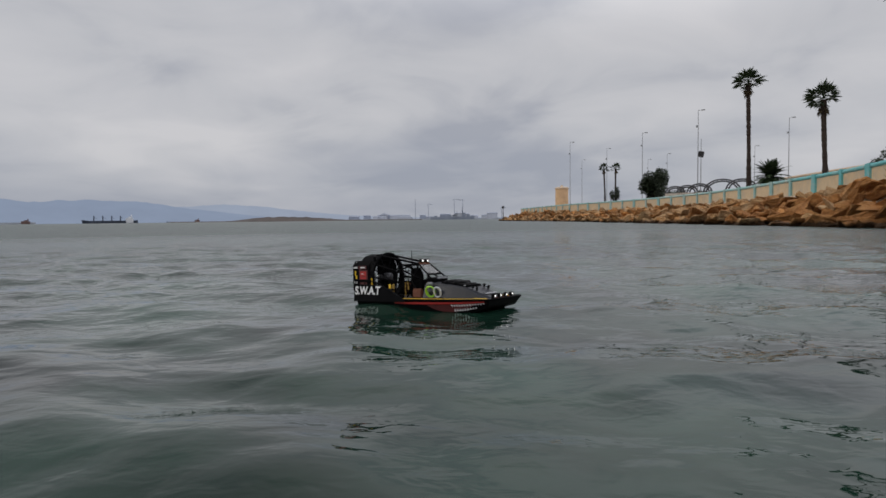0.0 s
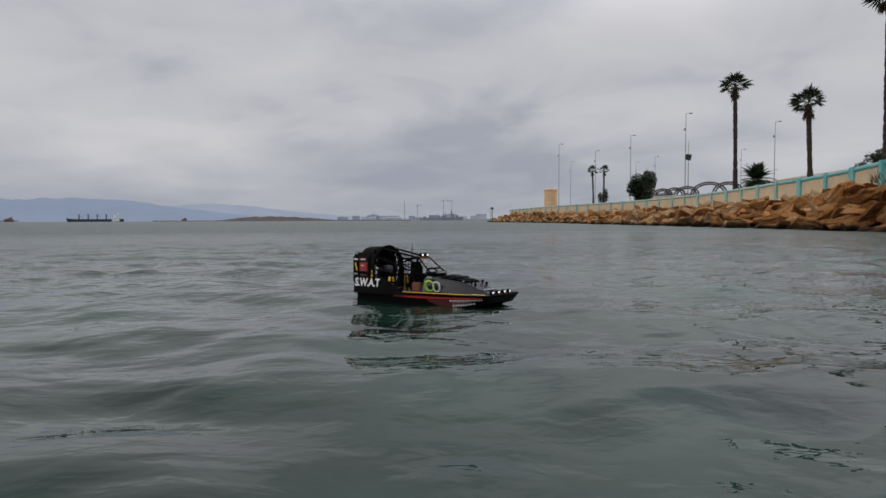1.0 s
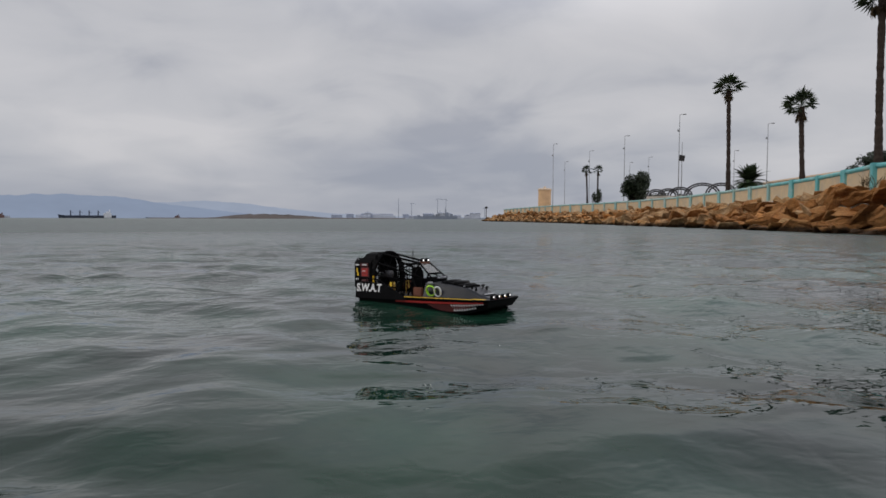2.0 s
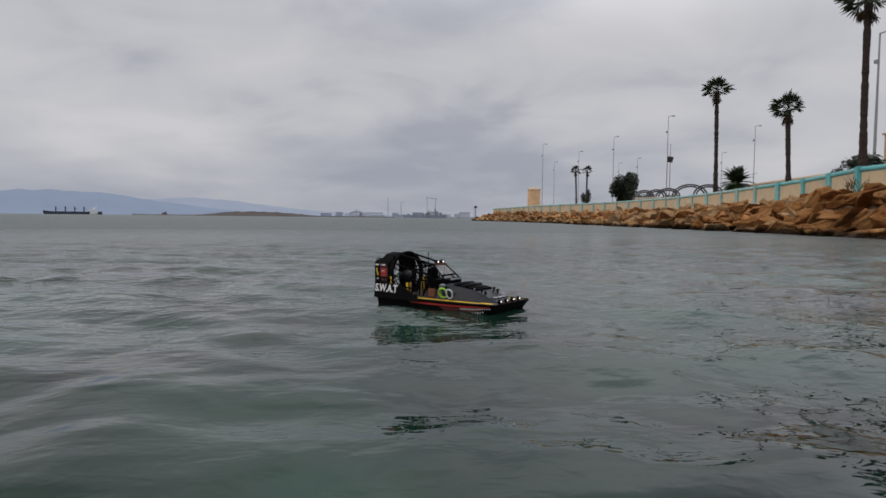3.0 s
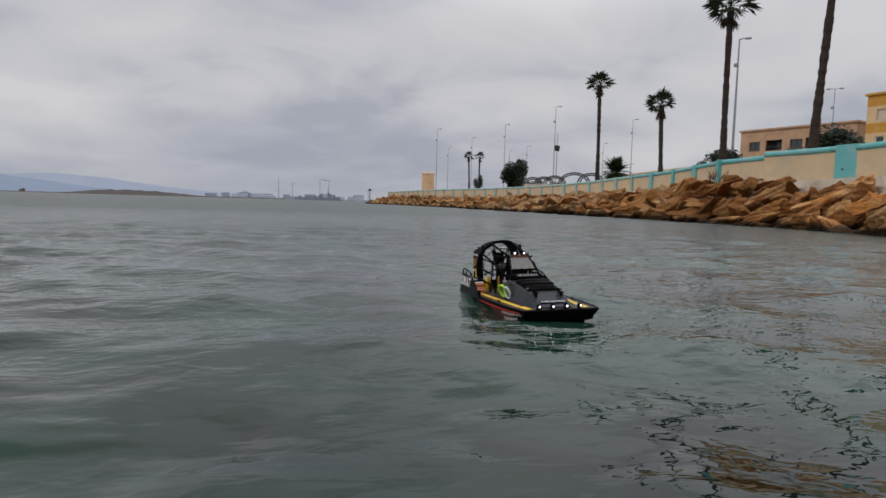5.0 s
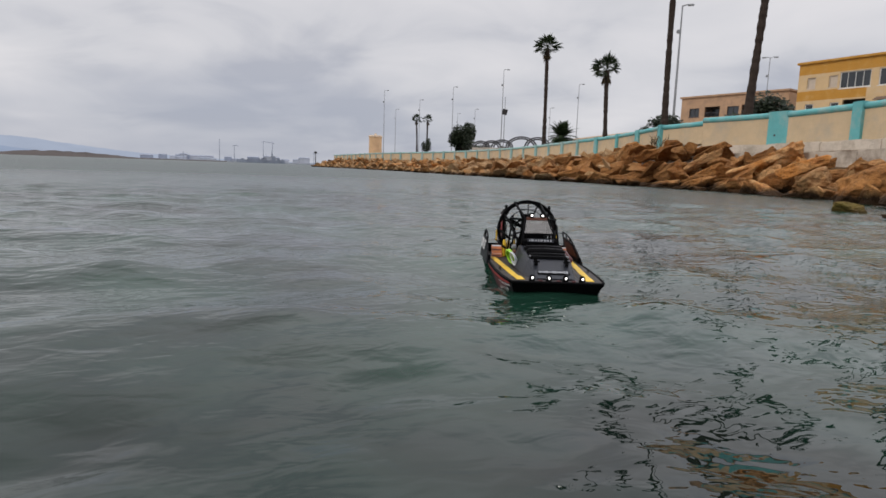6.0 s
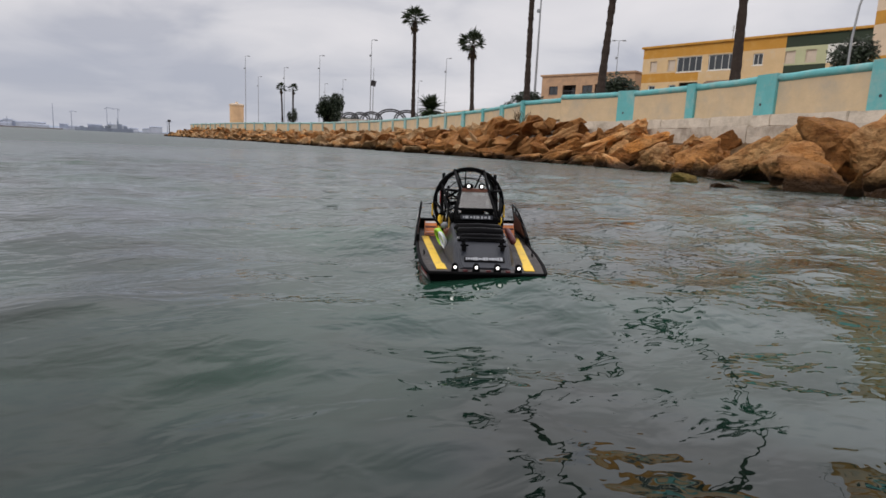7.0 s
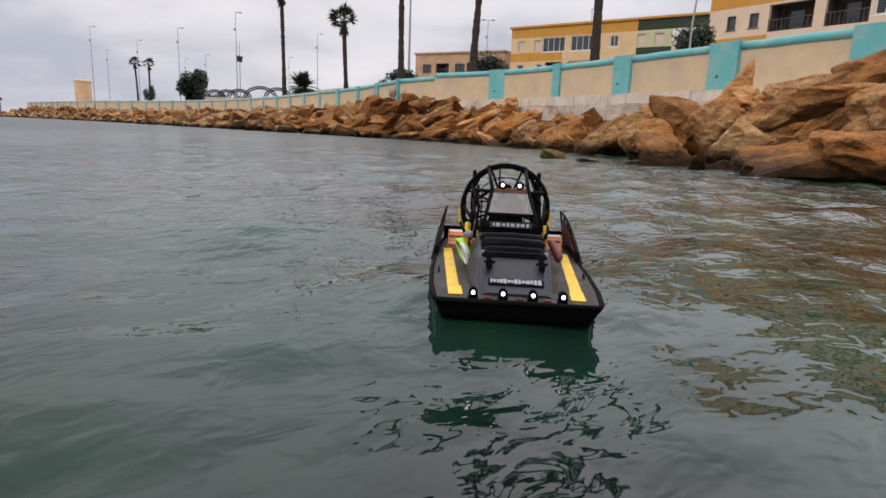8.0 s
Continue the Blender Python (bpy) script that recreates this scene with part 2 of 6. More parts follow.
DARKMETAL = material("dark_painted_metal", (0.05, 0.05, 0.055), 0.5, 0.2, var=0.2, scale=4, bump=0.05)
GLASS_DARK = material("dark_window_glass", (0.025, 0.03, 0.035), 0.08, var=0.2, scale=0.7, bump=0.0, spec=0.7)
HULLBLACK = material("black_boat_plastic", (0.004, 0.004, 0.0045), 0.35, var=0.3, scale=14, bump=0.05, fine=180, spec=0.04)
MATTBLACK = material("matt_black_print", (0.005, 0.005, 0.0055), 0.55, var=0.25, scale=30, bump=0.1, fine=400, spec=0.02)
DECKBROWN = material("dark_worn_deck", (0.030, 0.024, 0.022), 0.5, spec=0.15, var=0.35, scale=18, bump=0.15, fine=220, dirt=(0.09, 0.08, 0.075), dirt_amount=0.05, dirt_scale=22)
HOODGREY = material("dark_grey_hood_paint", (0.020, 0.022, 0.028), 0.35, var=0.18, scale=12, bump=0.05, fine=200, spec=0.2)
YELLOW = material("yellow_tape", (0.78, 0.50, 0.02), 0.5, var=0.12, scale=15, bump=0.05, fine=200, dirt=(0.5, 0.3, 0.03), dirt_amount=-0.1, dirt_scale=25)
ORANGE = material("orange_sticker", (0.72, 0.22, 0.06), 0.45, var=0.2, scale=20, bump=0.02, fine=200)
RED = material("red_paint", (0.42, 0.03, 0.025), 0.45, var=0.2, scale=15, bump=0.03, fine=200)
DULLRED = material("dull_red_paint", (0.08, 0.013, 0.013), 0.5, var=0.25, scale=15, bump=0.03, fine=200)
WHITE = material("white_sticker", (0.72, 0.72, 0.72), 0.5, var=0.08, scale=20, bump=0.02, fine=200)
GREYLABEL = material("grey_label", (0.27, 0.28, 0.30), 0.5, var=0.15, scale=60, bump=0.02, fine=300)
GREEN = material("lime_green_hose", (0.32, 0.62, 0.04), 0.4, var=0.12, scale=20, bump=0.02, fine=200)
HOSEWHITE = material("translucent_hose", (0.62, 0.66, 0.68), 0.35, var=0.1, scale=20, bump=0.02, fine=200)
LED = material("lit_lamp_lens", (0.9, 0.9, 0.9), 0.3, var=0.0, bump=0.0, emit=(1.0, 0.98, 0.94), emit_strength=1.7)
CHROME = material("bare_metal", (0.55, 0.55, 0.56), 0.3, 0.9, var=0.1, scale=30, bump=0.02)


# ---- mesh helpers ----
def part(name, bm, mat, parent=None, label="", smooth=False):
    """Link a bmesh as one mesh object, under a thing or a part."""
    me = bpy.data.meshes.new(name)
    bm.normal_update()
    bm.to_mesh(me)
    bm.free()
    for m in mat if isinstance(mat, (list, tuple)) else [mat]:
        me.materials.append(m)
    if smooth:
        me.polygons.foreach_set("use_smooth", [True] * len(me.polygons))
    ob = new(name, me)
    if parent is not None:
        ob.parent = parent
    if label:
        ob["label"] = label
    return ob


def empty(name, m=None):
    ob = new(name)
    ob.empty_display_size = 0.1
    if m is not None:
        ob.matrix_basis = m
    return ob


def box(bm, size, m=Matrix(), bevel=0.0):
    r = bmesh.ops.create_cube(bm, size=1.0, matrix=m @ Matrix.Diagonal((*size, 1)))
    vs = r["verts"]
    if bevel:
        es = list({e for v in vs for e in v.link_edges})
        r = bmesh.ops.bevel(bm, geom=es, offset=bevel, segments=2, affect="EDGES", clamp_overlap=True)
        vs = list({v for f in r["faces"] for v in f.verts})
    return vs


def tube(bm, points, radius, sides=8, closed=False, cap=True):
    """A round bar along a line of points; radius may be one number or one for each point."""
    pts = [Vector(p) for p in points]
    n = len(pts)
    rings = []
    up = Vector((0.13, 0.31, 0.94))
    for i, p in enumerate(pts):
        a = pts[(i - 1) % n] if closed or i else p
        b = pts[(i + 1) % n] if closed or i < n - 1 else p
        d = (b - a).normalized()
        s = d.cross(up)
        if s.length < 1e-3:
            s = d.cross(Vector((1, 0, 0)))
        s.normalize()
        w = s.cross(d)
        r = radius[i] if isinstance(radius, (list, tuple)) else radius
        rings.append([bm.verts.new(p + r * (math.cos(2 * math.pi * k / sides) * s + math.sin(2 * math.pi * k / sides) * w)) for k in range(sides)])
    for i in range(n if closed else n - 1):
        A, B = rings[i], rings[(i + 1) % n]
        for k in range(sides):
            bm.faces.new((A[k], A[(k + 1) % sides], B[(k + 1) % sides], B[k]))
    if cap and not closed:
        bm.faces.new(rings[0][::-1])
        bm.faces.new(rings[-1])
    return bm


def loft(bm, sections, close=True):
    """Skin a list of equal-length loops of points."""
    rows = [[bm.verts.new(p) for p in s] for s in sections]
    n = len(rows[0])
    for A, B in zip(rows, rows[1:]):
        for k in range(n):
            bm.faces.new((A[k], A[(k + 1) % n], B[(k + 1) % n], B[k]))
    if close:
        bm.faces.new(rows[0][::-1])
        bm.faces.new(rows[-1])
    bmesh.ops.recalc_face_normals(bm, faces=bm.faces[:])
    return bm


def along(line, step):
    """Points at even steps along a polyline, with the direction at each."""
    out, left = [], 0.0
    for a, b in zip(line, line[1:]):
        a, b = Vector(a), Vector(b)
        n, d = (b - a).length, (b - a).normalized()
        s = left
        while s < n:
            out.append((a + d * s, d))
            s += step
        left = s - n
    return out


def polar(az, d, z=0.0):
    """A place by bearing (degrees to the right of straight ahead), distance and height."""
    return Vector((d * math.sin(radians(az)), d * math.cos(radians(az)), z))


# ---- plan of the shore ----
WALL_LINE = [(13.9, -12), (15.0, -3), (15.7, 0.6), (16.5, 4.1), (17.4, 7.75), (18.45, 11.7), (19.2, 15.0), (19.7, 18.6), (19.2, 22.2), (19.85, 25.9), (21.3, 29.9),
             (22.4, 33.6), (24.0, 41.2), (26.4, 54.2), (27.6, 70.3), (26.3, 88.0), (22.5, 108.0), (20.5, 135.0), (19.5, 150.0)]
SHORE_LINE = [(5.0, -14), (6.6, -4), (7.1, 0), (7.9, 2.4), (9.2, 4.6), (11.7, 7.6), (13.4, 10.4), (14.4, 13.4), (15.0, 18), (15.5, 22), (15.8, 28),
              (16.0, 34), (16.2, 42), (16.6, 55), (17.6, 72), (17.6, 88), (15.8, 110), (14.4, 135), (13.9, 148)]
WALL_BASE, WALL_TOP = 1.87, 3.05


def smooth_line(line, n=6):
    """A rounded course through the corner points (Catmull-Rom)."""
    pts = [Vector((*p, 0)) for p in line]
    out = []
    for i in range(len(pts) - 1):
        p0, p1, p2, p3 = pts[max(i - 1, 0)], pts[i], pts[i + 1], pts[min(i + 2, len(pts) - 1)]
        for k in range(n):
            t = k / n
            out.append(0.5 * (2 * p1 + (p2 - p0) * t + (2 * p0 - 5 * p1 + 4 * p2 - p3) * t * t + (3 * p1 - p0 - 3 * p2 + p3) * t ** 3))
    out.append(pts[-1])
    return out


WALL = smooth_line(WALL_LINE)
SHORE = smooth_line(SHORE_LINE)


def seaward(d):
    return Vector((-d.y, d.x, 0))


# ---- sea ----
def wave(x, y, steep=0.106):
    """Height of the low, confused wind waves: many short-crested trains."""
    rng = random.Random(21)
    trains = []
    for k in range(40):
        length = 0.20 * (1.3 / 0.20) ** (k / 39)
        trains.append((length, radians(68 + rng.gauss(0, 45)), rng.uniform(0, 6.3), rng.uniform(0.6, 1.2) * (0.8 + 0.4 * k / 39)))
    each = steep * math.sqrt(2 / len(trains))
    z = 0.0
    for length, ang, ph, w in trains:
        k = 2 * math.pi / length
        z = z + w * each / k * np.sin(k * (x * math.cos(ang) + y * math.sin(ang)) + ph)
    return z


def sea_sheet():
    def axis(lo, hi, step, lo_far, hi_far):
        a = list(np.arange(lo, hi, step))
        s, v = step, hi
        while v < hi_far:
            a.append(v)
            s *= 1.045
            v += s
        a.append(hi_far)
        s, v, b = step, lo, []
        while v > lo_far:
            s *= 1.06
            v -= s
            b.append(max(v, lo_far))
        return np.array(b[::-1] + a)

    xs, ys = axis(-3.0, 10.0, 0.034, -4600, 4600), axis(-0.4, 9.5, 0.034, -300, 4600)
    X, Y = np.meshgrid(xs, ys, indexing="ij")
    far = np.hypot(X, Y)
    Z = wave(X, Y) * np.clip(1.8 - far / 11, 0.35, 1) * np.clip(1.6 - far / 22, 0.0, 1)
    nx, ny = X.shape
    co = np.stack([X, Y, Z], -1).reshape(-1, 3)
    i = np.arange(nx * ny).reshape(nx, ny)
    f = np.stack([i[:-1, :-1], i[1:, :-1], i[1:, 1:], i[:-1, 1:]], -1).reshape(-1, 4)
    me = bpy.data.meshes.new("sea")
    me.from_pydata(co.tolist(), [], f.tolist())
    me.polygons.foreach_set("use_smooth", [True] * len(me.polygons))
    me.materials.append(WATER)
    ob = new("water", me)
    return tagged(ob, "grey-green rippled sea water under an overcast sky", "water", kind="structure")


sea = sea_sheet()


# ---- land: one sheet from below the waterline up to the promenade ----
def land():
    bm = bmesh.new()
    rows = []
    n = 90
    for k in range(n + 1):
        s = SHORE[round(k / n * (len(SHORE) - 1))]
        # nearest wall point to this shore point
        w = min(WALL, key=lambda q: (q - s).length)
        d = (w - s).normalized()
        prof = [(s - d * 4.0, -1.6), (s - d * 0.2, -0.35), (s + (w - s) * 0.3, 0.05), (s + (w - s) * 0.62, 0.55), (w - d * 1.25, 0.95), (w - d * 0.9, 1.3), (w + d * 0.1, 1.8)]
        rows.append([bm.verts.new((p.x, p.y, z)) for p, z in prof])
    for A, B in zip(rows, rows[1:]):
        for k in range(len(A) - 1):
            try:
                bm.faces.new((A[k], B[k], B[k + 1], A[k + 1]))
            except ValueError:
                pass
    bmesh.ops.recalc_face_normals(bm, faces=bm.faces[:])
    tagged(part("ground", bm, EARTH), "brown earth embankment behind the boulders", "ground", kind="structure")
    bm = bmesh.new()
    rows = []
    for w, nx in zip(WALL, WALL[1:] + WALL[-1:]):
        rows.append((bm.verts.new((w.x + 0.05, w.y, 1.95)), bm.verts.new((w.x + 60, w.y + 4, 2.2)), bm.verts.new((420, w.y * 1.6, 2.4))))
    for A, B in zip(rows, rows[1:]):
        bm.faces.new((A[0], A[1], B[1], B[0]))
        bm.faces.new((A[1], A[2], B[2], B[1]))
    bmesh.ops.recalc_face_normals(bm, faces=bm.faces[:])
    tagged(part("pavement", bm, PAVING), "pale promenade paving behind the sea wall", "pavement", kind="structure")


land()


# ---- sea wall ----
def sea_wall():
    spots = [((14.1, -10.5), 0.36), ((14.65, -6.6), 0.36), ((15.05, -3.0), 0.72), ((15.7, 0.6), 0.36), ((16.5, 4.1), 0.8), ((17.4, 7.75), 0.95), ((18.45, 11.6), 0.78), ((19.2, 14.95), 0.42), ((19.75, 18.6), 0.9), ((19.25, 22.3), 0.12)]
    near = [(Vector((*p, 0)), w) for p, w in spots]
    # the far stretch begins a little behind the end of the near one, and is lower
    course = [Vector((19.62, 22.5, 0))] + [w for w in WALL if w.y > 25.95]
    first = [(course[0], 0.1)] + [(p, 0.6 if k % 2 else 0.36) for k, (p, d) in enumerate(along([Vector((19.9, 25.95, 0))] + course[1:], 3.9))]
    rng = random.Random(4)
    wall = empty("wall_sea")
    tagged(wall, "cream sea wall with turquoise pillars and turquoise coping", "wall", kind="structure")
    for (p, wide), (q, nwide), top in [(*pair, WALL_TOP) for pair in zip(near, near[1:])] + [(*pair, WALL_TOP - 0.08) for pair in zip(first, first[1:])]:
        d = (q - p).normalized()
        ang = math.degrees(math.atan2(d.y, d.x))
        a, b = p + d * wide / 2, q - d * nwide / 2
        mid, L = (a + b) / 2, (b - a).length
        m = pose(mid.x, mid.y, 0, 0, 0, ang)
        bm = bmesh.new()
        box(bm, (L, 0.2, top - 0.19 - 1.5), m @ Matrix.Translation((0, 0, (top - 0.19 + 1.5) / 2)))
        part("panel", bm, CREAM, wall)
        bm = bmesh.new()
        tube(bm, [m @ Vector((-L / 2 + L * k / 6, 0.02 + 0.006 * rng.uniform(-1, 1), top - 0.11 + 0.012 * rng.uniform(-1, 1))) for k in range(7)], 0.165, 14)
        for v in bm.verts:
            v.co.z = top - 0.10 + (v.co.z - top + 0.11) * 0.78
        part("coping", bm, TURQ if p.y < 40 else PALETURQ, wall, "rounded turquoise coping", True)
        bm = bmesh.new()
        box(bm, (wide, 0.44, top + 0.05 - 1.5), pose(p.x, p.y, 0, 0, 0, ang) @ Matrix.Translation((0, 0, (top + 0.05 + 1.5) / 2)), 0.015)
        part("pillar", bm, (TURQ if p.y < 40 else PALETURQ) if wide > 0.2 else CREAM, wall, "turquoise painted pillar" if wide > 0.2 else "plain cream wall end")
        if p.length < 40 and wide > 0.5:
            bm = bmesh.new()
            c = p + seaward(d) * 0.222 + d * 0.12
            tube(bm, [c + Vector((0, 0, 2.18)) - seaward(d) * 0.03, c + Vector((0, 0, 2.18)) + seaward(d) * 0.004], 0.045, 12)
            part("drain_hole", bm, DARKMETAL, wall, "dark round drain hole")
    # pale footing course at the wall's foot, and a lower grey block course before it
    footing = empty("wall_footing")
    tagged(footing, "pale weathered concrete footing course under the sea wall", "footing", kind="structure")
    ledge = empty("concrete_ledge")
    tagged(ledge, "grey weathered concrete ledge blocks below the sea wall", "ledge", kind="structure")
    pts = along(WALL, 2.6)
    for (p, d), (q, e) in zip(pts, pts[1:]):
        if p.y > 60:
            break
        mid = (p + q) / 2
        ang = math.degrees(math.atan2((q - p).y, (q - p).x))
        L = (q - p).length
        s = seaward(d)
        for root, out, deep, top, mat in ((footing, 0.30, 0.42, WALL_BASE - 0.06, FOOTING), (ledge, 0.72, 1.1, 1.44, CONCRETE)):
            bm = bmesh.new()
            c = mid + s * out
            box(bm, (L - 0.012, deep, 0.95), pose(0, 0, 0), 0.03)
            bmesh.ops.subdivide_edges(bm, edges=[g for g in bm.edges if g.calc_length() > 0.5], cuts=5, use_grid_fill=True)
            place = pose(c.x, c.y, top - 0.475 + rng.uniform(-0.025, 0.025), rng.uniform(-0.8, 0.8), 0, ang)
            for v in bm.verts:
                w = place @ v.co
                v.co = w + Vector((noise.noise(w * 2.3), noise.noise(w * 2.3 + Vector((7, 0, 0))), noise.noise(w * 3.1 + Vector((0, 9, 0))))) * (0.035 if v.co.z > 0 else 0.02)
            part("concrete_block", bm, mat, root)


sea_wall()


# ---- boulders ----
def boulder_mesh(name, seed, mat, detail=2, slab=False, wedge=False):
    """A broken block: flat faces, chipped edges, layered relief."""
    rng = random.Random(seed)
    bm = bmesh.new()
    for _ in range(13):
        v = Vector((rng.uniform(-1, 1), rng.uniform(-1, 1), rng.uniform(-1, 1)))
        v /= max(abs(c) for c in v) ** 0.7
        bm.verts.new((v.x * 0.5, v.y * 0.42, v.z * (0.24 if slab else 0.36)))
    if wedge:
        bm.verts.ensure_lookup_table()
        for v, c in zip(bm.verts, ((-0.5, -0.3, -0.5), (-0.5, 0.3, -0.45), (0.45, -0.35, -0.5), (0.5, 0.3, -0.5), (0.42, -0.1, 0.5), (0.46, 0.12, 0.46))):
            v.co = c
        bmesh.ops.delete(bm, geom=bm.verts[6:], context="VERTS")
    bmesh.ops.convex_hull(bm, input=bm.verts[:])
    bmesh.ops.delete(bm, geom=[v for v in bm.verts if not v.link_faces], context="VERTS")
    bmesh.ops.bevel(bm, geom=bm.edges[:], offset=0.03, segments=1, affect="EDGES", clamp_overlap=True)
    bmesh.ops.triangulate(bm, faces=bm.faces[:])
    for k in range(detail + (1 if detail > 2 else 0)):
        bmesh.ops.subdivide_edges(bm, edges=[e for e in bm.edges if e.calc_length() > 0.22 / (k + 1)], cuts=1, use_grid_fill=True)
        bmesh.ops.triangulate(bm, faces=bm.faces[:])
    off = Vector((seed * 3.7, seed * 1.3, 0))
    for v in bm.verts:
        c = v.co + off
        layer = noise.noise(Vector((c.x * 0.7, c.y * 0.7, c.z * 9.0)))
        n = noise.noise(c * 1.7) * 0.09 + abs(noise.noise(c * 4.5)) * -0.08 + layer * 0.030 + abs(noise.noise(c * 11)) * -0.028
        v.co += v.co.normalized() * n
    me = bpy.data.meshes.new(name)
    bm.normal_update()
    bm.to_mesh(me)
    bm.free()
    me.materials.append(mat)
    return me


def nearest(line, p):
    return min(line, key=lambda q: (q - p).length)


def riprap():
    bank = empty("rock_armour")
    tagged(bank, "sea defence of tumbled orange sandstone boulders", "boulders", kind="structure")
    near = [boulder_mesh("boulder", 11 + k, ROCK, 3, k % 2 == 1) for k in range(14)]
    small = [boulder_mesh("far_boulder", 71 + k, ROCK, 1, k % 2 == 1) for k in range(8)]
    # the middle stretch of the bank is of darker, rustier stone
    brown = []
    for me in near:
        me = me.copy()
        me.materials.clear()
        me.materials.append(BROWNROCK)
        brown.append(me)
    rng = random.Random(8)
    count = 0
    # large blocks at the near end: bearing, distance, height, size, turn
    # bearing, distance, height of the middle, breadth, depth, height, slope up to the right, turn, shape, rusty
    for az, d, z, sx, sy, sz, tilt, turn, k, rusty in (
            (74.2, 8.7, 0.20, 2.3, 1.7, 1.05, -10, 8, 1, 1), (78.0, 8.4, 0.25, 1.6, 1.4, 0.9, 6, 30, 2, 1), (74.3, 9.9, 1.06, 1.25, 1.0, 0.42, -6, 10, 3, 0), (70.9, 10.9, 0.93, 1.7, 1.3, 0.75, -20, 0, 5, 0),
            (72.2, 12.0, 1.36, 1.6, 1.2, 0.5, -12, 10, 7, 0), (76.6, 10.9, 1.45, 1.5, 1.3, 0.95, -16, 20, 4, 1), (68.0, 13.2, 1.22, 0.85, 0.8, 0.65, 12, 40, 8, 0),
            (69.3, 13.4, 1.25, 0.9, 0.7, 0.55, -16, 15, 9, 0), (65.5, 11.9, 0.70, 1.15, 1.1, 1.05, -24, 15, 10, 0), (62.8, 11.9, 0.72, 1.25, 1.1, 1.25, 28, -10, 12, 1), (67.1, 10.0, 0.33, 0.95, 0.8, 0.85, -38, 20, 11, 0),
            (62.4, 10.2, 0.12, 1.1, 1.0, 0.85, 8, 50, 0, 1), (60.3, 11.1, 0.36, 0.95, 0.9, 0.95, -18, 30, 2, 0), (58.6, 13.3, 0.68, 1.6, 0.9, 0.62, -34, 0, 13, 0), (56.2, 13.5, 0.36, 1.35, 1.0, 0.75, -28, 0, 5, 0),
            (52.6, 16.2, 0.36, 1.25, 1.1, 1.0, -20, 10, 4, 1), (49.4, 18.2, 0.38, 1.1, 1.0, 1.0, -24, 30, 10, 0), (46.6, 20.2, 0.30, 1.15, 1.0, 0.85, -26, 0, 6, 1), (48.4, 19.6, 0.80, 1.5, 0.9, 0.55, -22, 0, 7, 0),
            (66.7, 9.3, 0.02, 0.45, 0.4, 0.34, -10, 0, 8, 0), (77.6, 9.5, 0.62, 0.9, 0.9, 1.1, -30, 10, 12, 0), (81.0, 9.6, 0.9, 2.0, 1.8, 1.5, -12, 30, 2, 0), (84.5, 8.6, 0.3, 2.2, 1.8, 1.3, -8, 10, 3, 1),
            (80.5, 11.6, 1.5, 1.8, 1.6, 1.2, -14, 60, 6, 0), (43.8, 22.4, 0.34, 1.7, 1.3, 0.9, -24, 0, 1, 1), (44.9, 22.6, 0.86, 1.8, 1.0, 0.55, -26, 0, 9, 0), (41.6, 24.6, 0.42, 2.3, 1.4, 0.85, -24, 6, 3, 1),
            (39.0, 26.4, 0.40, 2.0, 1.4, 0.9, -20, 0, 11, 1), (36.2, 28.0, 0.42, 2.9, 1.6, 1.0, -18, 4, 7, 1), (34.0, 30.2, 0.45, 2.2, 1.5, 1.0, -20, 0, 13, 1), (40.6, 26.0, 1.0, 2.0, 1.2, 0.6, -24, 0, 5, 0)):
        p = polar(az, d)
        ob = new("boulder", (brown if rusty else near)[k])
        ob.parent = bank
        ob.matrix_basis = pose(p.x, p.y, z, tilt * 0.3, tilt, turn - az) @ Matrix.Diagonal((sx * 1.05, sy, sz * (1.5 if k % 2 else 1.08), 1))
        count += 1
    ob = new("boulder", boulder_mesh("pointed_boulder", 40, ROCK, 3, wedge=True))
    p = polar(66.5, 14.7)
    ob.parent = bank
    ob.matrix_basis = pose(p.x, p.y, 1.60, 8, 0, 6 - 66.5) @ Matrix.Diagonal((0.85, 0.6, 1.15, 1))
    far = bmesh.new()
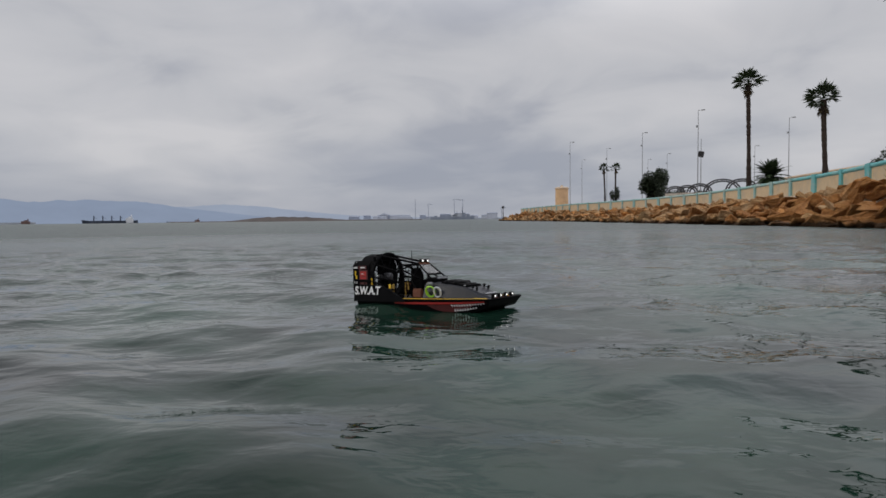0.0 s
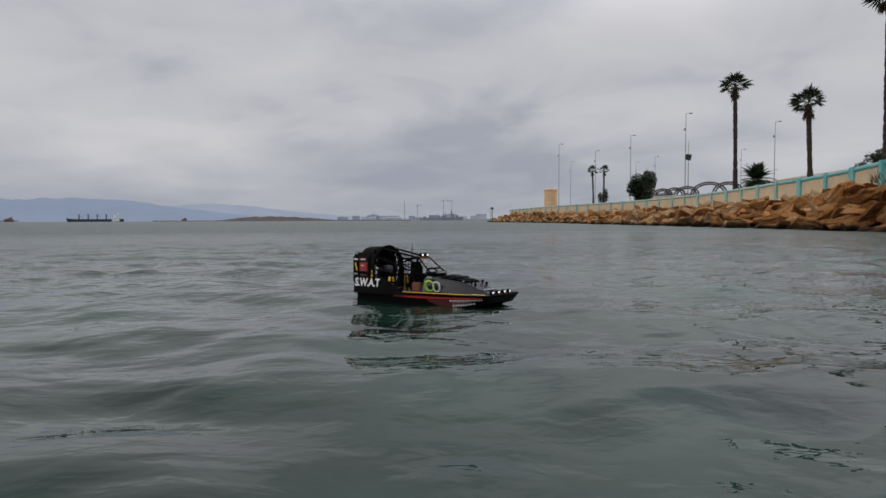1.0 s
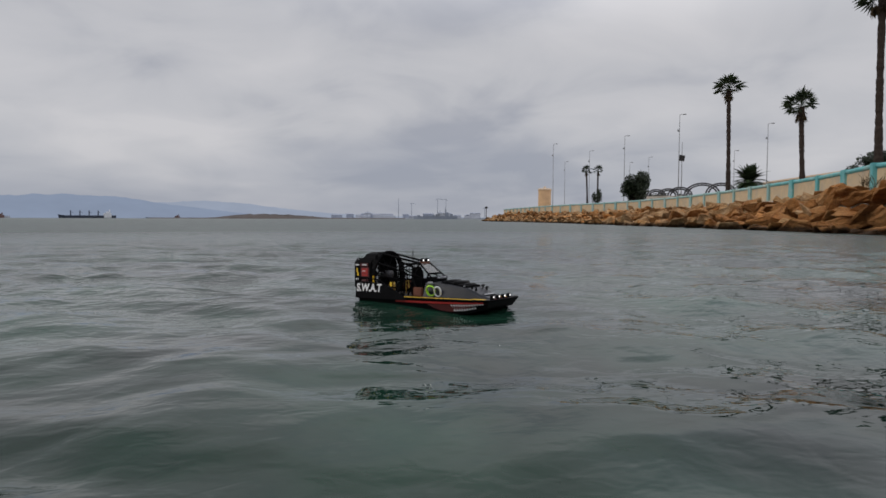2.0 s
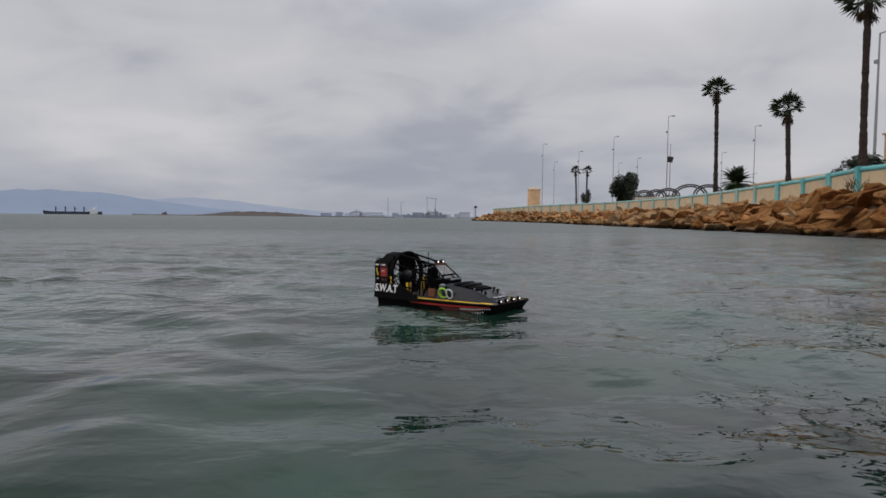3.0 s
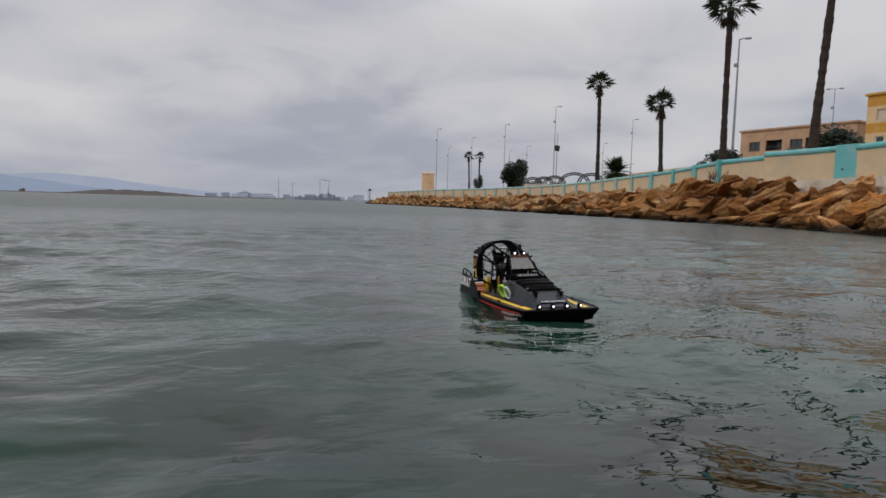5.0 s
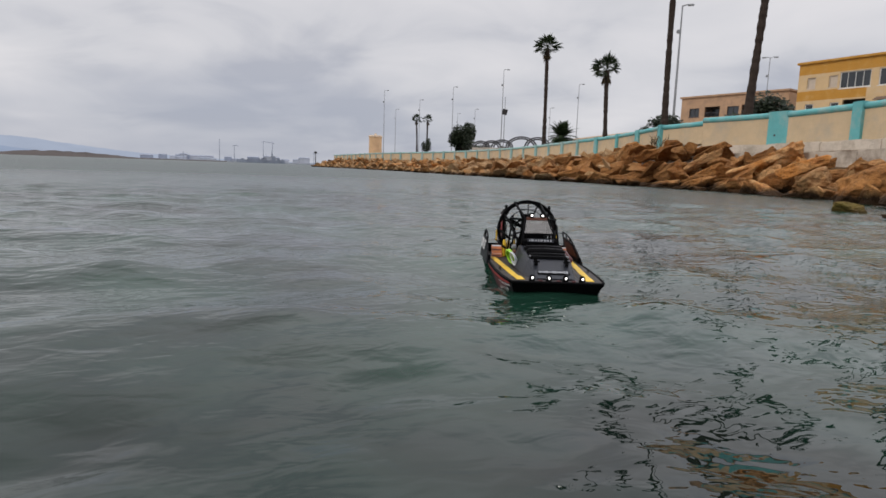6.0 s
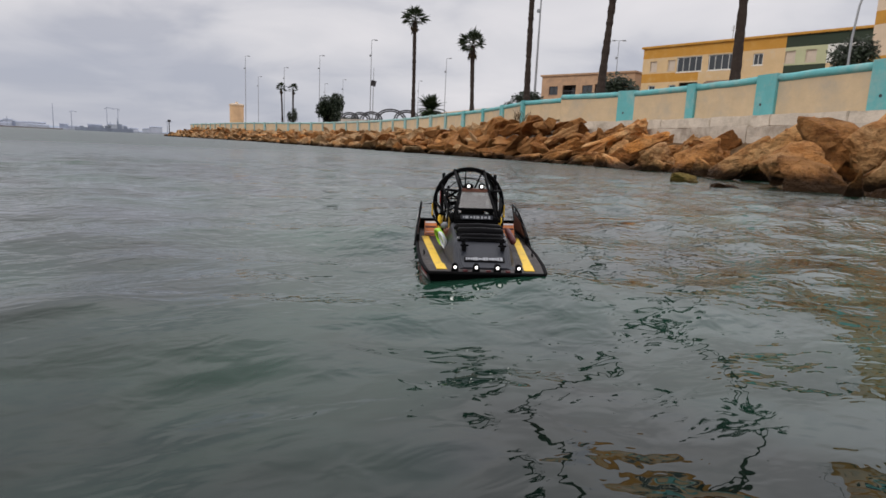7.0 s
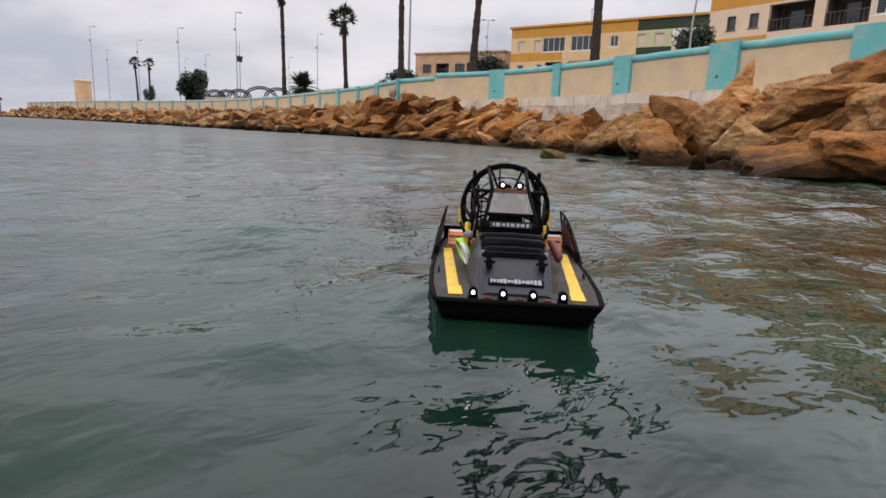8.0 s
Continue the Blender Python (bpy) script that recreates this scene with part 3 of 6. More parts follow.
    for pas, (line, lo, hi) in enumerate((([q for q in SHORE if -6 < q.y < 34], 0.62, 0.95), ([q for q in SHORE if q.y >= 33], 0.85, 1.15), ([q for q in SHORE if q.y <= -6], 1.2, 1.5))):
        for s, d in along(line, lo):
            w = nearest(WALL, s)
            gap = (w - s).length - 1.35
            di = (w - s).normalized()
            rows_ = max(2, int(gap / hi))
            for r in range(rows_ + 1):
                f = r / rows_
                big = rng.uniform(0.75, 1.35) * (1.0 if pas == 0 else 1.08)
                p = s + di * (f * gap + rng.uniform(-0.3, 0.3)) + d * rng.uniform(-0.3, 0.3)
                # the bank is lower before the bare footing, and under the large blocks
                z = -0.15 + f * (0.72 if 7.5 < s.y < 17 else 1.5) + rng.uniform(-0.15, 0.18) - (0.45 if s.y < 7.5 else 0.0)
                # slabs lie along the bank and dip away along it
                lie = math.degrees(math.atan2(d.y, d.x)) + rng.gauss(0, 24)
                m = pose(p.x, p.y, z, rng.gauss(8, 14), rng.gauss(22, 12), lie) @ Matrix.Diagonal((big * rng.uniform(1.1, 2.0), big * rng.uniform(0.8, 1.2), big * rng.uniform(0.6, 1.05), 1))
                if pas == 0 and count < 300 and p.length < 26:
                    dark = rng.random() < (0.75 if 16.0 < p.y < 36 else 0.3)
                    ob = new("boulder", (brown if dark else near)[rng.randrange(14)])
                    ob.parent = bank
                    ob.matrix_basis = m
                    count += 1
                else:
                    k, f0 = len(far.verts), len(far.faces)
                    far.from_mesh(small[rng.randrange(8)])
                    far.verts.ensure_lookup_table()
                    tone = 1 if 16 < p.y < 38 + rng.uniform(-5, 5) and rng.random() < 0.8 or rng.random() < 0.12 else rng.choice((0, 0, 2))
                    if tone:
                        far.faces.ensure_lookup_table()
                        for fc in far.faces[f0:]:
                            fc.material_index = tone
                    for v in far.verts[k:]:
                        v.co = m @ v.co
    ob = part("far_boulders", far, [PALEROCK, BROWNROCK, ROCK], bank, "distant tumbled sandstone boulders")
    ob["kind"] = "stuff"
    low = new("boulder", brown[3])
    p = polar(55.3, 9.6)
    low.parent = bank
    low.matrix_basis = pose(p.x, p.y, 0.0, 4, 6, -20) @ Matrix.Diagonal((0.5, 0.34, 0.26, 1))
    moss = new("mossy_rock", boulder_mesh("mossy_rock", 5, MOSSROCK, 2))
    p = polar(52.1, 10.6)
    moss.matrix_basis = pose(p.x, p.y, 0.04, 6, 4, -20) @ Matrix.Diagonal((0.48, 0.38, 0.30, 1))
    tagged(moss, "low rock covered in yellow-green weed at the waterline", "rock")


riprap()


# ---- model airboat; bow at x = 0, looking along +x; drawn long, then brought to its true proportions ----
HX = [0.0, -0.03, -0.15, -0.35, -0.55, -0.75, -0.95]
HB = [0.164, 0.170, 0.184, 0.196, 0.201, 0.201, 0.197]
HT = [0.047, 0.047, 0.045, 0.043, 0.042, 0.042, 0.042]
HZ = [0.010, 0.001, -0.024, -0.038, -0.038, -0.038, -0.038]


def hull_at(x, table):
    return float(np.interp(-x, [-v for v in HX], table))


def side_point(x, v, side=-1, out=0.0):
    """A point on the flank: v is 0 at the deck edge and 1 at the chine."""
    b, t, z = hull_at(x, HB), hull_at(x, HT), hull_at(x, HZ)
    return Vector((x, side * (b - 0.018 * v + out), t - 0.006 + (z - t + 0.006) * v))


def patch(bm, quads, out=0.0012):
    for q in quads:
        bm.faces.new([bm.verts.new(p) for p in q])


def lettering(name, body, size, m, mat, parent, squeeze=1.0):
    cu = bpy.data.curves.new(name, "FONT")
    cu.body, cu.size, cu.extrude, cu.align_x, cu.offset = body, size, 0.0006, "LEFT", size * 0.03
    tmp = bpy.data.objects.new(name, cu)
    me = bpy.data.meshes.new_from_object(tmp)
    bpy.data.objects.remove(tmp)
    me.materials.clear()
    me.materials.append(mat)
    ob = new(name, me)
    ob.parent = parent
    ob.matrix_basis = m @ Matrix.Diagonal((squeeze, 1, 1, 1))
    return ob


def ring_band(bm, x0, x1, r, thick, zc, n=12):
    """A hoop of flat facets with a rectangular section, its axis along x."""
    sec = []
    for k in range(n):
        a = 2 * math.pi * (k + 0.5) / n
        c, s = math.cos(a), math.sin(a)
        sec.append([(x0, (r - thick) * c, zc + (r - thick) * s), (x0, r * c, zc + r * s), (x1, r * c, zc + r * s), (x1, (r - thick) * c, zc + (r - thick) * s)])
    rows = [[bm.verts.new(p) for p in q] for q in sec]
    for k in range(n):
        A, B = rows[k], rows[(k + 1) % n]
        for j in range(4):
            bm.faces.new((A[j], A[(j + 1) % 4], B[(j + 1) % 4], B[j]))
    bmesh.ops.recalc_face_normals(bm, faces=bm.faces[:])


def true_shape(b):
    """Bring the drawn parts to the boat's true length, beam and height of deck, lamps and cage."""
    drawn, true = [-0.05, 0.0, 0.042, 0.0645, 0.08, 0.17, 0.243, 0.297, 0.33], [-0.05, 0.008, 0.049, 0.069, 0.089, 0.176, 0.259, 0.312, 0.343]
    for ob in b.children_recursive:
        for v in ob.data.vertices:
            v.co = (v.co.x * 0.908, v.co.y, float(np.interp(v.co.z, drawn, true)))


def build_airboat():
    b = empty("airboat")
    tagged(b, "black model airboat with yellow deck stripes and lit lamps", "model boat")
    # hull
    bm = bmesh.new()
    secs = []
    for x, w, t, z in zip(HX, HB, HT, HZ):
        secs.append([(x, -w, t), (x, -w, t - 0.006), (x - (0.02 if x == 0 else 0), -w + 0.018, z), (x - (0.02 if x == 0 else 0), w - 0.018, z), (x, w, t - 0.006), (x, w, t)])
    loft(bm, secs)
    hull = part("hull", bm, HULLBLACK, b, "black moulded hull with flat bow")
    bm = bmesh.new()
    tube(bm, [(x, -w, t + 0.001) for x, w, t in zip(HX[::-1], HB[::-1], HT[::-1])] + [(x, w, t + 0.001) for x, w, t in zip(HX, HB, HT)], 0.006, 8)
    part("rub_rail", bm, MATTBLACK, b, smooth=True)
    # deck plate inside the rail
    bm = bmesh.new()
    top = [bm.verts.new((x - 0.003, s * (w - 0.005), t + 0.003)) for s in (-1, 1) for x, w, t in (zip(HX, HB, HT) if s < 0 else zip(HX[::-1], HB[::-1], HT[::-1]))]
    bm.faces.new(top)
    bmesh.ops.recalc_face_normals(bm, faces=bm.faces[:])
    r = bmesh.ops.extrude_face_region(bm, geom=bm.faces[:])
    for v in r["geom"]:
        if isinstance(v, bmesh.types.BMVert):
            v.co.z -= 0.002
    bmesh.ops.recalc_face_normals(bm, faces=bm.faces[:])
    part("deck", bm, DECKBROWN, b, "worn dark brown deck")
    # flank stripe and painted jaw
    bm = bmesh.new()
    xs = np.linspace(-0.64, -0.03, 14)
    for a, c in zip(xs, xs[1:]):
        patch(bm, [[side_point(a, 0.05, out=0.0014), side_point(c, 0.05, out=0.0014), side_point(c, 0.2, out=0.0014), side_point(a, 0.2, out=0.0014)]])
    part("flank_stripe", bm, RED, b, "thin red stripe along the hull")
    bm = bmesh.new()
    xs = np.linspace(-0.40, -0.012, 15)
    for k, (a, c) in enumerate(zip(xs, xs[1:])):
        f, g = k / 14, (k + 1) / 14
        lo = lambda u: 0.28 + 0.5 * math.sin(math.pi * min(1, u * 1.15)) ** 0.8
        patch(bm, [[side_point(a, 0.24, out=0.0016), side_point(c, 0.24, out=0.0016), side_point(c, lo(g), out=0.0016), side_point(a, lo(f), out=0.0016)]])
    part("painted_jaw", bm, DULLRED, b, "painted red open jaw on the hull side")
    for k in range(13):
        bm = bmesh.new()
        x = -0.235 + 0.0165 * k
        patch(bm, [[side_point(x - 0.005, 0.26, out=0.0028), side_point(x + 0.008, 0.26, out=0.0028), side_point(x + 0.004, 0.26 + 0.2, out=0.0028)]])
        part("tooth", bm, WHITE, b)
        if 1 <= k < 10:
            bm = bmesh.new()
            patch(bm, [[side_point(x - 0.004, 0.74, out=0.0028), side_point(x + 0.003, 0.54, out=0.0028), side_point(x + 0.009, 0.74, out=0.0028)]])
            part("tooth", bm, WHITE, b)
    # yellow stripes on the deck
    for s in (-1, 1):
        bm = bmesh.new()
        box(bm, (0.57, 0.026, 0.0016), pose(-0.41, s * 0.1535, 0.0485, 0, 0, s * -4.0), 0.0006)
        part("deck_stripe", bm, YELLOW, b, "yellow tape stripe")
        bm = bmesh.new()
        box(bm, (0.085, 0.03, 0.0016), pose(-0.085, s * 0.129, 0.0512, 0, 0, s * -4.0), 0.0006)
        part("deck_stripe", bm, YELLOW, b, "yellow tape stripe")
        # sticker boards
        bm = bmesh.new()
        box(bm, (0.004, 0.048, 0.066), pose(-0.755, s * 0.152, 0.069, 0, -42, 0), 0.001)
        board = part("sticker_board", bm, ORANGE, b, "slanted orange warning board")
        for zz, hh, mm in ((0.027, 0.008, WHITE), (0.006, 0.006, DULLRED), (-0.012, 0.005, WHITE), (-0.026, 0.007, DULLRED)):
            bm = bmesh.new()
            box(bm, (0.0014, 0.042, hh), pose(-0.755, s * 0.152, 0.069, 0, -42, 0) @ Matrix.Translation((0.0028, 0, zz)))
            part("sticker_bar", bm, mm, board)
        # yellow uprights beside the cage
        for dx, dy, mm in ((-0.75, 0.118, YELLOW), (-0.735, 0.102, OCHRESTRAP)):
            bm = bmesh.new()
            tube(bm, [(dx, s * dy, 0.045), (dx, s * dy, 0.05), (dx, s * dy, 0.118), (dx, s * dy, 0.124)], [0.006, 0.0075, 0.0075, 0.004], 12)
            part("canister", bm, mm, b, "small upright coloured canister", True)
        # cleats on the foredeck
        bm = bmesh.new()
        tube(bm, [(-0.30, s * 0.176, 0.047), (-0.30, s * 0.176, 0.058), (-0.33, s * 0.178, 0.058), (-0.33, s * 0.178, 0.047)], 0.002, 6)
        part("cleat", bm, MATTBLACK, b)
    # transom
    bm = bmesh.new()
    box(bm, (0.01, 0.40, 0.05), pose(-0.958, 0, 0.06), 0.002)
    part("transom", bm, HULLBLACK, b)
    # grey hood
    bm = bmesh.new()
    secs = []
    for x, wb, wt, z in ((-0.055, 0.082, 0.066, 0.056), (-0.085, 0.092, 0.072, 0.066), (-0.205, 0.104, 0.078, 0.104), (-0.30, 0.110, 0.080, 0.117), (-0.43, 0.114, 0.080, 0.130), (-0.50, 0.114, 0.078, 0.128)):
        secs.append([(x, -wb, 0.046), (x, -wt - 0.006, z - 0.006), (x, -wt, z), (x, wt, z), (x, wt + 0.006, z - 0.006), (x, wb, 0.046)])
    loft(bm, secs)
    bmesh.ops.bevel(bm, geom=[e for e in bm.edges if abs(e.verts[0].co.x - e.verts[1].co.x) > 0.01], offset=0.003, segments=2, affect="EDGES", clamp_overlap=True)
    hood = part("hood", bm, HOODGREY, b, "dark grey sloping hood")
    # padded black cover with rolls across the hood
    for x, z, w, r in ((-0.238, 0.112, 0.068, 0.012), (-0.290, 0.119, 0.074, 0.020), (-0.352, 0.124, 0.077, 0.020)):
        bm = bmesh.new()
        tube(bm, [(x, -w, z), (x - 0.003, -w + 0.008, z + 0.003), (x - 0.002, 0, z + 0.005), (x - 0.003, w - 0.008, z + 0.003), (x, w, z)], [r * 0.5, r * 0.8, r * 0.85, r * 0.8, r * 0.5], 10)
        part("padded_cover", bm, HULLBLACK, b, "shiny black padded roll across the hood", True)
    bm = bmesh.new()
    box(bm, (0.19, 0.15, 0.018), pose(-0.30, 0, 0.116, 0, 6.5, 0), 0.005)
    part("cover_tray", bm, MATTBLACK, b)
    for s in (-1, 1):
        for x, z, r in ((-0.150, 0.087, 0.007), (-0.178, 0.097, 0.006)):
            bm = bmesh.new()
            tube(bm, [(x, s * 0.058, z), (x, s * 0.058, z + 0.012), (x, s * 0.058, z + 0.014), (x, s * 0.058, z + 0.022)], [r, r, r * 0.6, r * 0.5], 10)
            tube(bm, [(x - 0.006, s * 0.058 - s * 0.012, z + 0.014), (x + 0.006, s * 0.058 + s * 0.01, z + 0.016)], 0.0035, 6)
            part("hood_post", bm, MATTBLACK, b)
        bm = bmesh.new()
        box(bm, (0.012, 0.012, 0.008), pose(-0.222, s * 0.072, 0.113), 0.002)
        part("hinge", bm, CHROME, b)
    # label on the hood, its writing too small to read
    slope = math.degrees(math.atan(0.038 / 0.12))
    bm = bmesh.new()
    box(bm, (0.024, 0.118, 0.0016), pose(-0.096, 0, 0.0708, 0, slope, 0), 0.0005)
    lab = part("label", bm, MATTBLACK, b)
    rng = random.Random(3)
    y = -0.055
    while y < 0.052:
        w = rng.uniform(0.003, 0.0085)
        bm = bmesh.new()
        box(bm, (rng.uniform(0.009, 0.017), w, 0.001), pose(-0.096 + rng.uniform(-0.001, 0.001), y + w / 2, 0.0725, 0, slope, 0))
        part("label_bar", bm, GREYLABEL, lab)
        y += w + rng.uniform(0.0008, 0.002)
    # bow lamps
    for k, y in enumerate((-0.09, -0.03, 0.03, 0.09)):
        bm = bmesh.new()
        box(bm, (0.016, 0.02, 0.012), pose(-0.022, y, 0.054), 0.002)
        tube(bm, [(-0.03, y, 0.064), (-0.012, y, 0.064), (-0.01, y, 0.064)], [0.0085, 0.0095, 0.0085], 14)
        lamp = part("bow_lamp", bm, MATTBLACK, b, "black round lamp, lit", True)
        bm = bmesh.new()
        bmesh.ops.create_uvsphere(bm, u_segments=14, v_segments=8, radius=0.0041, matrix=pose(-0.0095, y, 0.0645) @ Matrix.Diagonal((0.5, 1, 1, 1)))
        part("lens", bm, LED, lamp, "glowing white lens", True)
    for y in (-0.06, 0.005, 0.06):
        bm = bmesh.new()
        box(bm, (0.012, 0.014, 0.006), pose(-0.018, y, 0.0525), 0.001)
        part("block", bm, DULLRED, b)
    # dash, windscreen frame and roof lamps
    bm = bmesh.new()
    box(bm, (0.05, 0.15, 0.03), pose(-0.475, 0, 0.138, 0, 20, 0), 0.006)
    dash = part("dashboard", bm, MATTBLACK, b)
    bm = bmesh.new()
    box(bm, (0.002, 0.11, 0.016), pose(-0.438, 0, 0.156, 0, -25, 0), 0.0005)
    part("label", bm, HOODGREY, dash)
    for y, w, h in ((-0.045, 0.005, 0.008), (-0.034, 0.011, 0.010), (-0.019, 0.008, 0.007), (-0.008, 0.006, 0.010), (0.004, 0.010, 0.009), (0.018, 0.007, 0.010), (0.030, 0.010, 0.007), (0.043, 0.006, 0.010)):
        bm = bmesh.new()
        box(bm, (0.001, w, h), pose(-0.4365, y, 0.156, 0, -25, 0))
        part("label_bar", bm, GREYLABEL, dash)
    A0, A1 = (-0.46, 0.073, 0.15), (-0.575, 0.050, 0.228)
    for s in (-1, 1):
        for pts, r, nm in (([(A0[0], s * A0[1], A0[2] - 0.03), (A0[0], s * A0[1], A0[2]), (A1[0], s * A1[1], A1[2])], 0.0045, "screen_post"),
                           ([(A1[0], s * A1[1], A1[2]), (-0.905, s * 0.060, 0.286)], 0.0055, "roof_bar"),
                           ([(-0.575, s * 0.052, 0.226), (-0.64, s * 0.085, 0.05)], 0.0055, "roll_bar"),
                           ([(-0.49, s * 0.085, 0.135), (-0.66, s * 0.105, 0.20)], 0.004, "side_bar"),
                           ([(-0.575, s * 0.06, 0.226), (-0.67, s * 0.10, 0.224)], 0.0045, "side_bar"),
                           ([(-0.53, s * 0.09, 0.047), (-0.62, s * 0.075, 0.15)], 0.004, "side_bar")):
            bm = bmesh.new()
            tube(bm, pts, r, 8)
            part(nm, bm, MATTBLACK, b, "", True)
    for x, y, z in ((A0[0], A0[1], A0[2]), (A1[0], A1[1], A1[2]), (-0.50, 0.066, 0.176)):
        bm = bmesh.new()
        tube(bm, [(x, -y, z), (x, y, z)], 0.0045, 8)
        part("cross_bar", bm, MATTBLACK, b, "", True)
    bm = bmesh.new()
    q = [(A0[0] - 0.042, -0.064, A0[2] + 0.028), (A0[0] - 0.042, 0.064, A0[2] + 0.028), (A1[0] + 0.003, 0.049, A1[2] - 0.004), (A1[0] + 0.003, -0.049, A1[2] - 0.004)]
    lo = [bm.verts.new(p) for p in q]
    hi = [bm.verts.new((p[0] + 0.0016, p[1], p[2] + 0.0016)) for p in q]
    bm.faces.new(lo)
    bm.faces.new(hi[::-1])
    for i in range(4):
        bm.faces.new((lo[i], lo[(i + 1) % 4], hi[(i + 1) % 4], hi[i]))
    bmesh.ops.recalc_face_normals(bm, faces=bm.faces[:])
    part("windscreen", bm, SCREEN, b, "smoky clear windscreen")
    bm = bmesh.new()
    box(bm, (0.02, 0.094, 0.012), pose(-0.578, 0, 0.229), 0.003)
    part("lamp_bar", bm, RUST, b, "rust-coloured lamp bar")
    for y in (-0.023, 0.024):
        bm = bmesh.new()
        tube(bm, [(-0.592, y, 0.243), (-0.586, y, 0.243), (-0.568, y, 0.243), (-0.566, y, 0.243)], [0.006, 0.0105, 0.0105, 0.009], 14)
        lamp = part("roof_lamp", bm, MATTBLACK, b, "black round lamp, lit", True)
        bm = bmesh.new()
        bmesh.ops.create_uvsphere(bm, u_segments=14, v_segments=8, radius=0.0049, matrix=pose(-0.5655, y, 0.243) @ Matrix.Diagonal((0.5, 1, 1, 1)))
        part("lens", bm, LED, lamp, "glowing white lens", True)
    # cabin box and seat behind the screen
    bm = bmesh.new()
    box(bm, (0.10, 0.10, 0.10), pose(-0.60, 0, 0.095), 0.008)
    box(bm, (0.03, 0.085, 0.085), pose(-0.635, 0, 0.165, 0, -8, 0), 0.008)
    part("seat", bm, MATTBLACK, b, "dark cabin seat box")
    bm = bmesh.new()
    box(bm, (0.07, 0.025, 0.05), pose(-0.55, -0.093, 0.072), 0.006)
    part("side_box", bm, RUST, b, "small reddish brown box")
    bm = bmesh.new()
    tube(bm, [(-0.645, -0.03, 0.20), (-0.645, -0.03, 0.232), (-0.645, -0.03, 0.305)], [0.003, 0.003, 0.0018], 6)
    part("antenna", bm, MATTBLACK, b)
    # hose coils and red canister beside the hood
    for k in range(4):
        bm = bmesh.new()
        m = pose(-0.430 - 0.004 * k, -0.126 + 0.005 * k, 0.084 + 0.001 * k, 24 + 4 * k, 8 * k, 20)
        tube(bm, [m @ Vector((0.027 * math.cos(a), 0, 0.029 * math.sin(a))) for a in np.linspace(0, 2 * math.pi, 20, endpoint=False)], 0.0042, 7, True)
        part("hose_loop", bm, GREEN, b, "lime green hose coil", True)
    for k in range(3):
        bm = bmesh.new()
        m = pose(-0.385 - 0.005 * k, -0.117 + 0.004 * k, 0.081, 20 + 5 * k, 5 * k, 15)
        tube(bm, [m @ Vector((0.021 * math.cos(a), 0, 0.027 * math.sin(a))) for a in np.linspace(0, 2 * math.pi, 20, endpoint=False)], 0.004, 7, True)
        part("hose_loop", bm, HOSEWHITE, b, "pale hose coil", True)
    bm = bmesh.new()
    tube(bm, [(-0.47, -0.105, 0.12), (-0.455, -0.108, 0.124), (-0.43, -0.112, 0.124), (-0.425, -0.112, 0.122)], [0.007, 0.011, 0.011, 0.007], 12)
    part("cap", bm, CAPGREY, b, "grey round cap", True)
    bm = bmesh.new()
    tube(bm, [(-0.54, 0.118, 0.10), (-0.53, 0.12, 0.098), (-0.44, 0.130, 0.075), (-0.43, 0.131, 0.072)], [0.006, 0.011, 0.011, 0.005], 12)
    part("canister", bm, DULLRED, b, "dark red lying canister", True)
    # struts of the propeller cage
    for s in (-1, 1):
        for y0, z0, y1, z1, x1 in ((0.115, 0.235, 0.085, 0.18, -0.66), (0.14, 0.17, 0.10, 0.135, -0.68), (0.146, 0.11, 0.12, 0.09, -0.70)):
            bm = bmesh.new()
            tube(bm, [(-0.893, s * y0, z0), (x1, s * y1, z1)], 0.005, 7)
            part("cage_strut", bm, MATTBLACK, b, "", True)
        for x0, y0, z0, x1, y1, z1 in ((-0.66, 0.085, 0.18, -0.66, 0.10, 0.048), (-0.70, 0.09, 0.235, -0.72, 0.11, 0.048), (-0.60, 0.055, 0.228, -0.72, 0.10, 0.19)):
            bm = bmesh.new()
            tube(bm, [(x0, s * y0, z0), (x1, s * y1, z1)], 0.0042, 7)
            part("cage_upright", bm, MATTBLACK, b, "", True)
    # wire guard between the cabin and the propeller
    for k in range(7):
        bm = bmesh.new()
        y = -0.078 + 0.026 * k
        tube(bm, [(-0.70, y, 0.06), (-0.70, y, 0.225)], 0.0022, 5)
        part("guard_wire", bm, MATTBLACK, b)
    for k in range(6):
        bm = bmesh.new()
        z = 0.08 + 0.028 * k
        tube(bm, [(-0.70, -0.085, z), (-0.70, 0.085, z)], 0.0022, 5)
        part("guard_wire", bm, MATTBLACK, b)
    for s in (-1, 1):
        bm = bmesh.new()
        box(bm, (0.008, 0.006, 0.05), pose(-0.872, s * 0.146, 0.135), 0.001)
        box(bm, (0.020, 0.006, 0.008), pose(-0.866, s * 0.146, 0.112), 0.001)
        part("yellow_bracket", bm, YELLOW, b)
        bm = bmesh.new()
        tube(bm, [(-0.655, s * 0.085, 0.06), (-0.655, s * 0.085, 0.13), (-0.635, s * 0.085, 0.135), (-0.63, s * 0.085, 0.09)], 0.0035, 7)
        part("yellow_strap", bm, OCHRESTRAP, b)
    true_shape(b)
    # propeller cage
    zc, R = 0.170, 0.143
    bm = bmesh.new()
    ring_band(bm, -0.784, -0.812, R, 0.012, zc)
    part("hoop", bm, MATTBLACK, b, "faceted black hoop round the propeller")
    half = [(0.105, 0.100), (0.105, 0.236), (0.088, 0.268), (0.052, 0.294), (0.0, 0.306)]
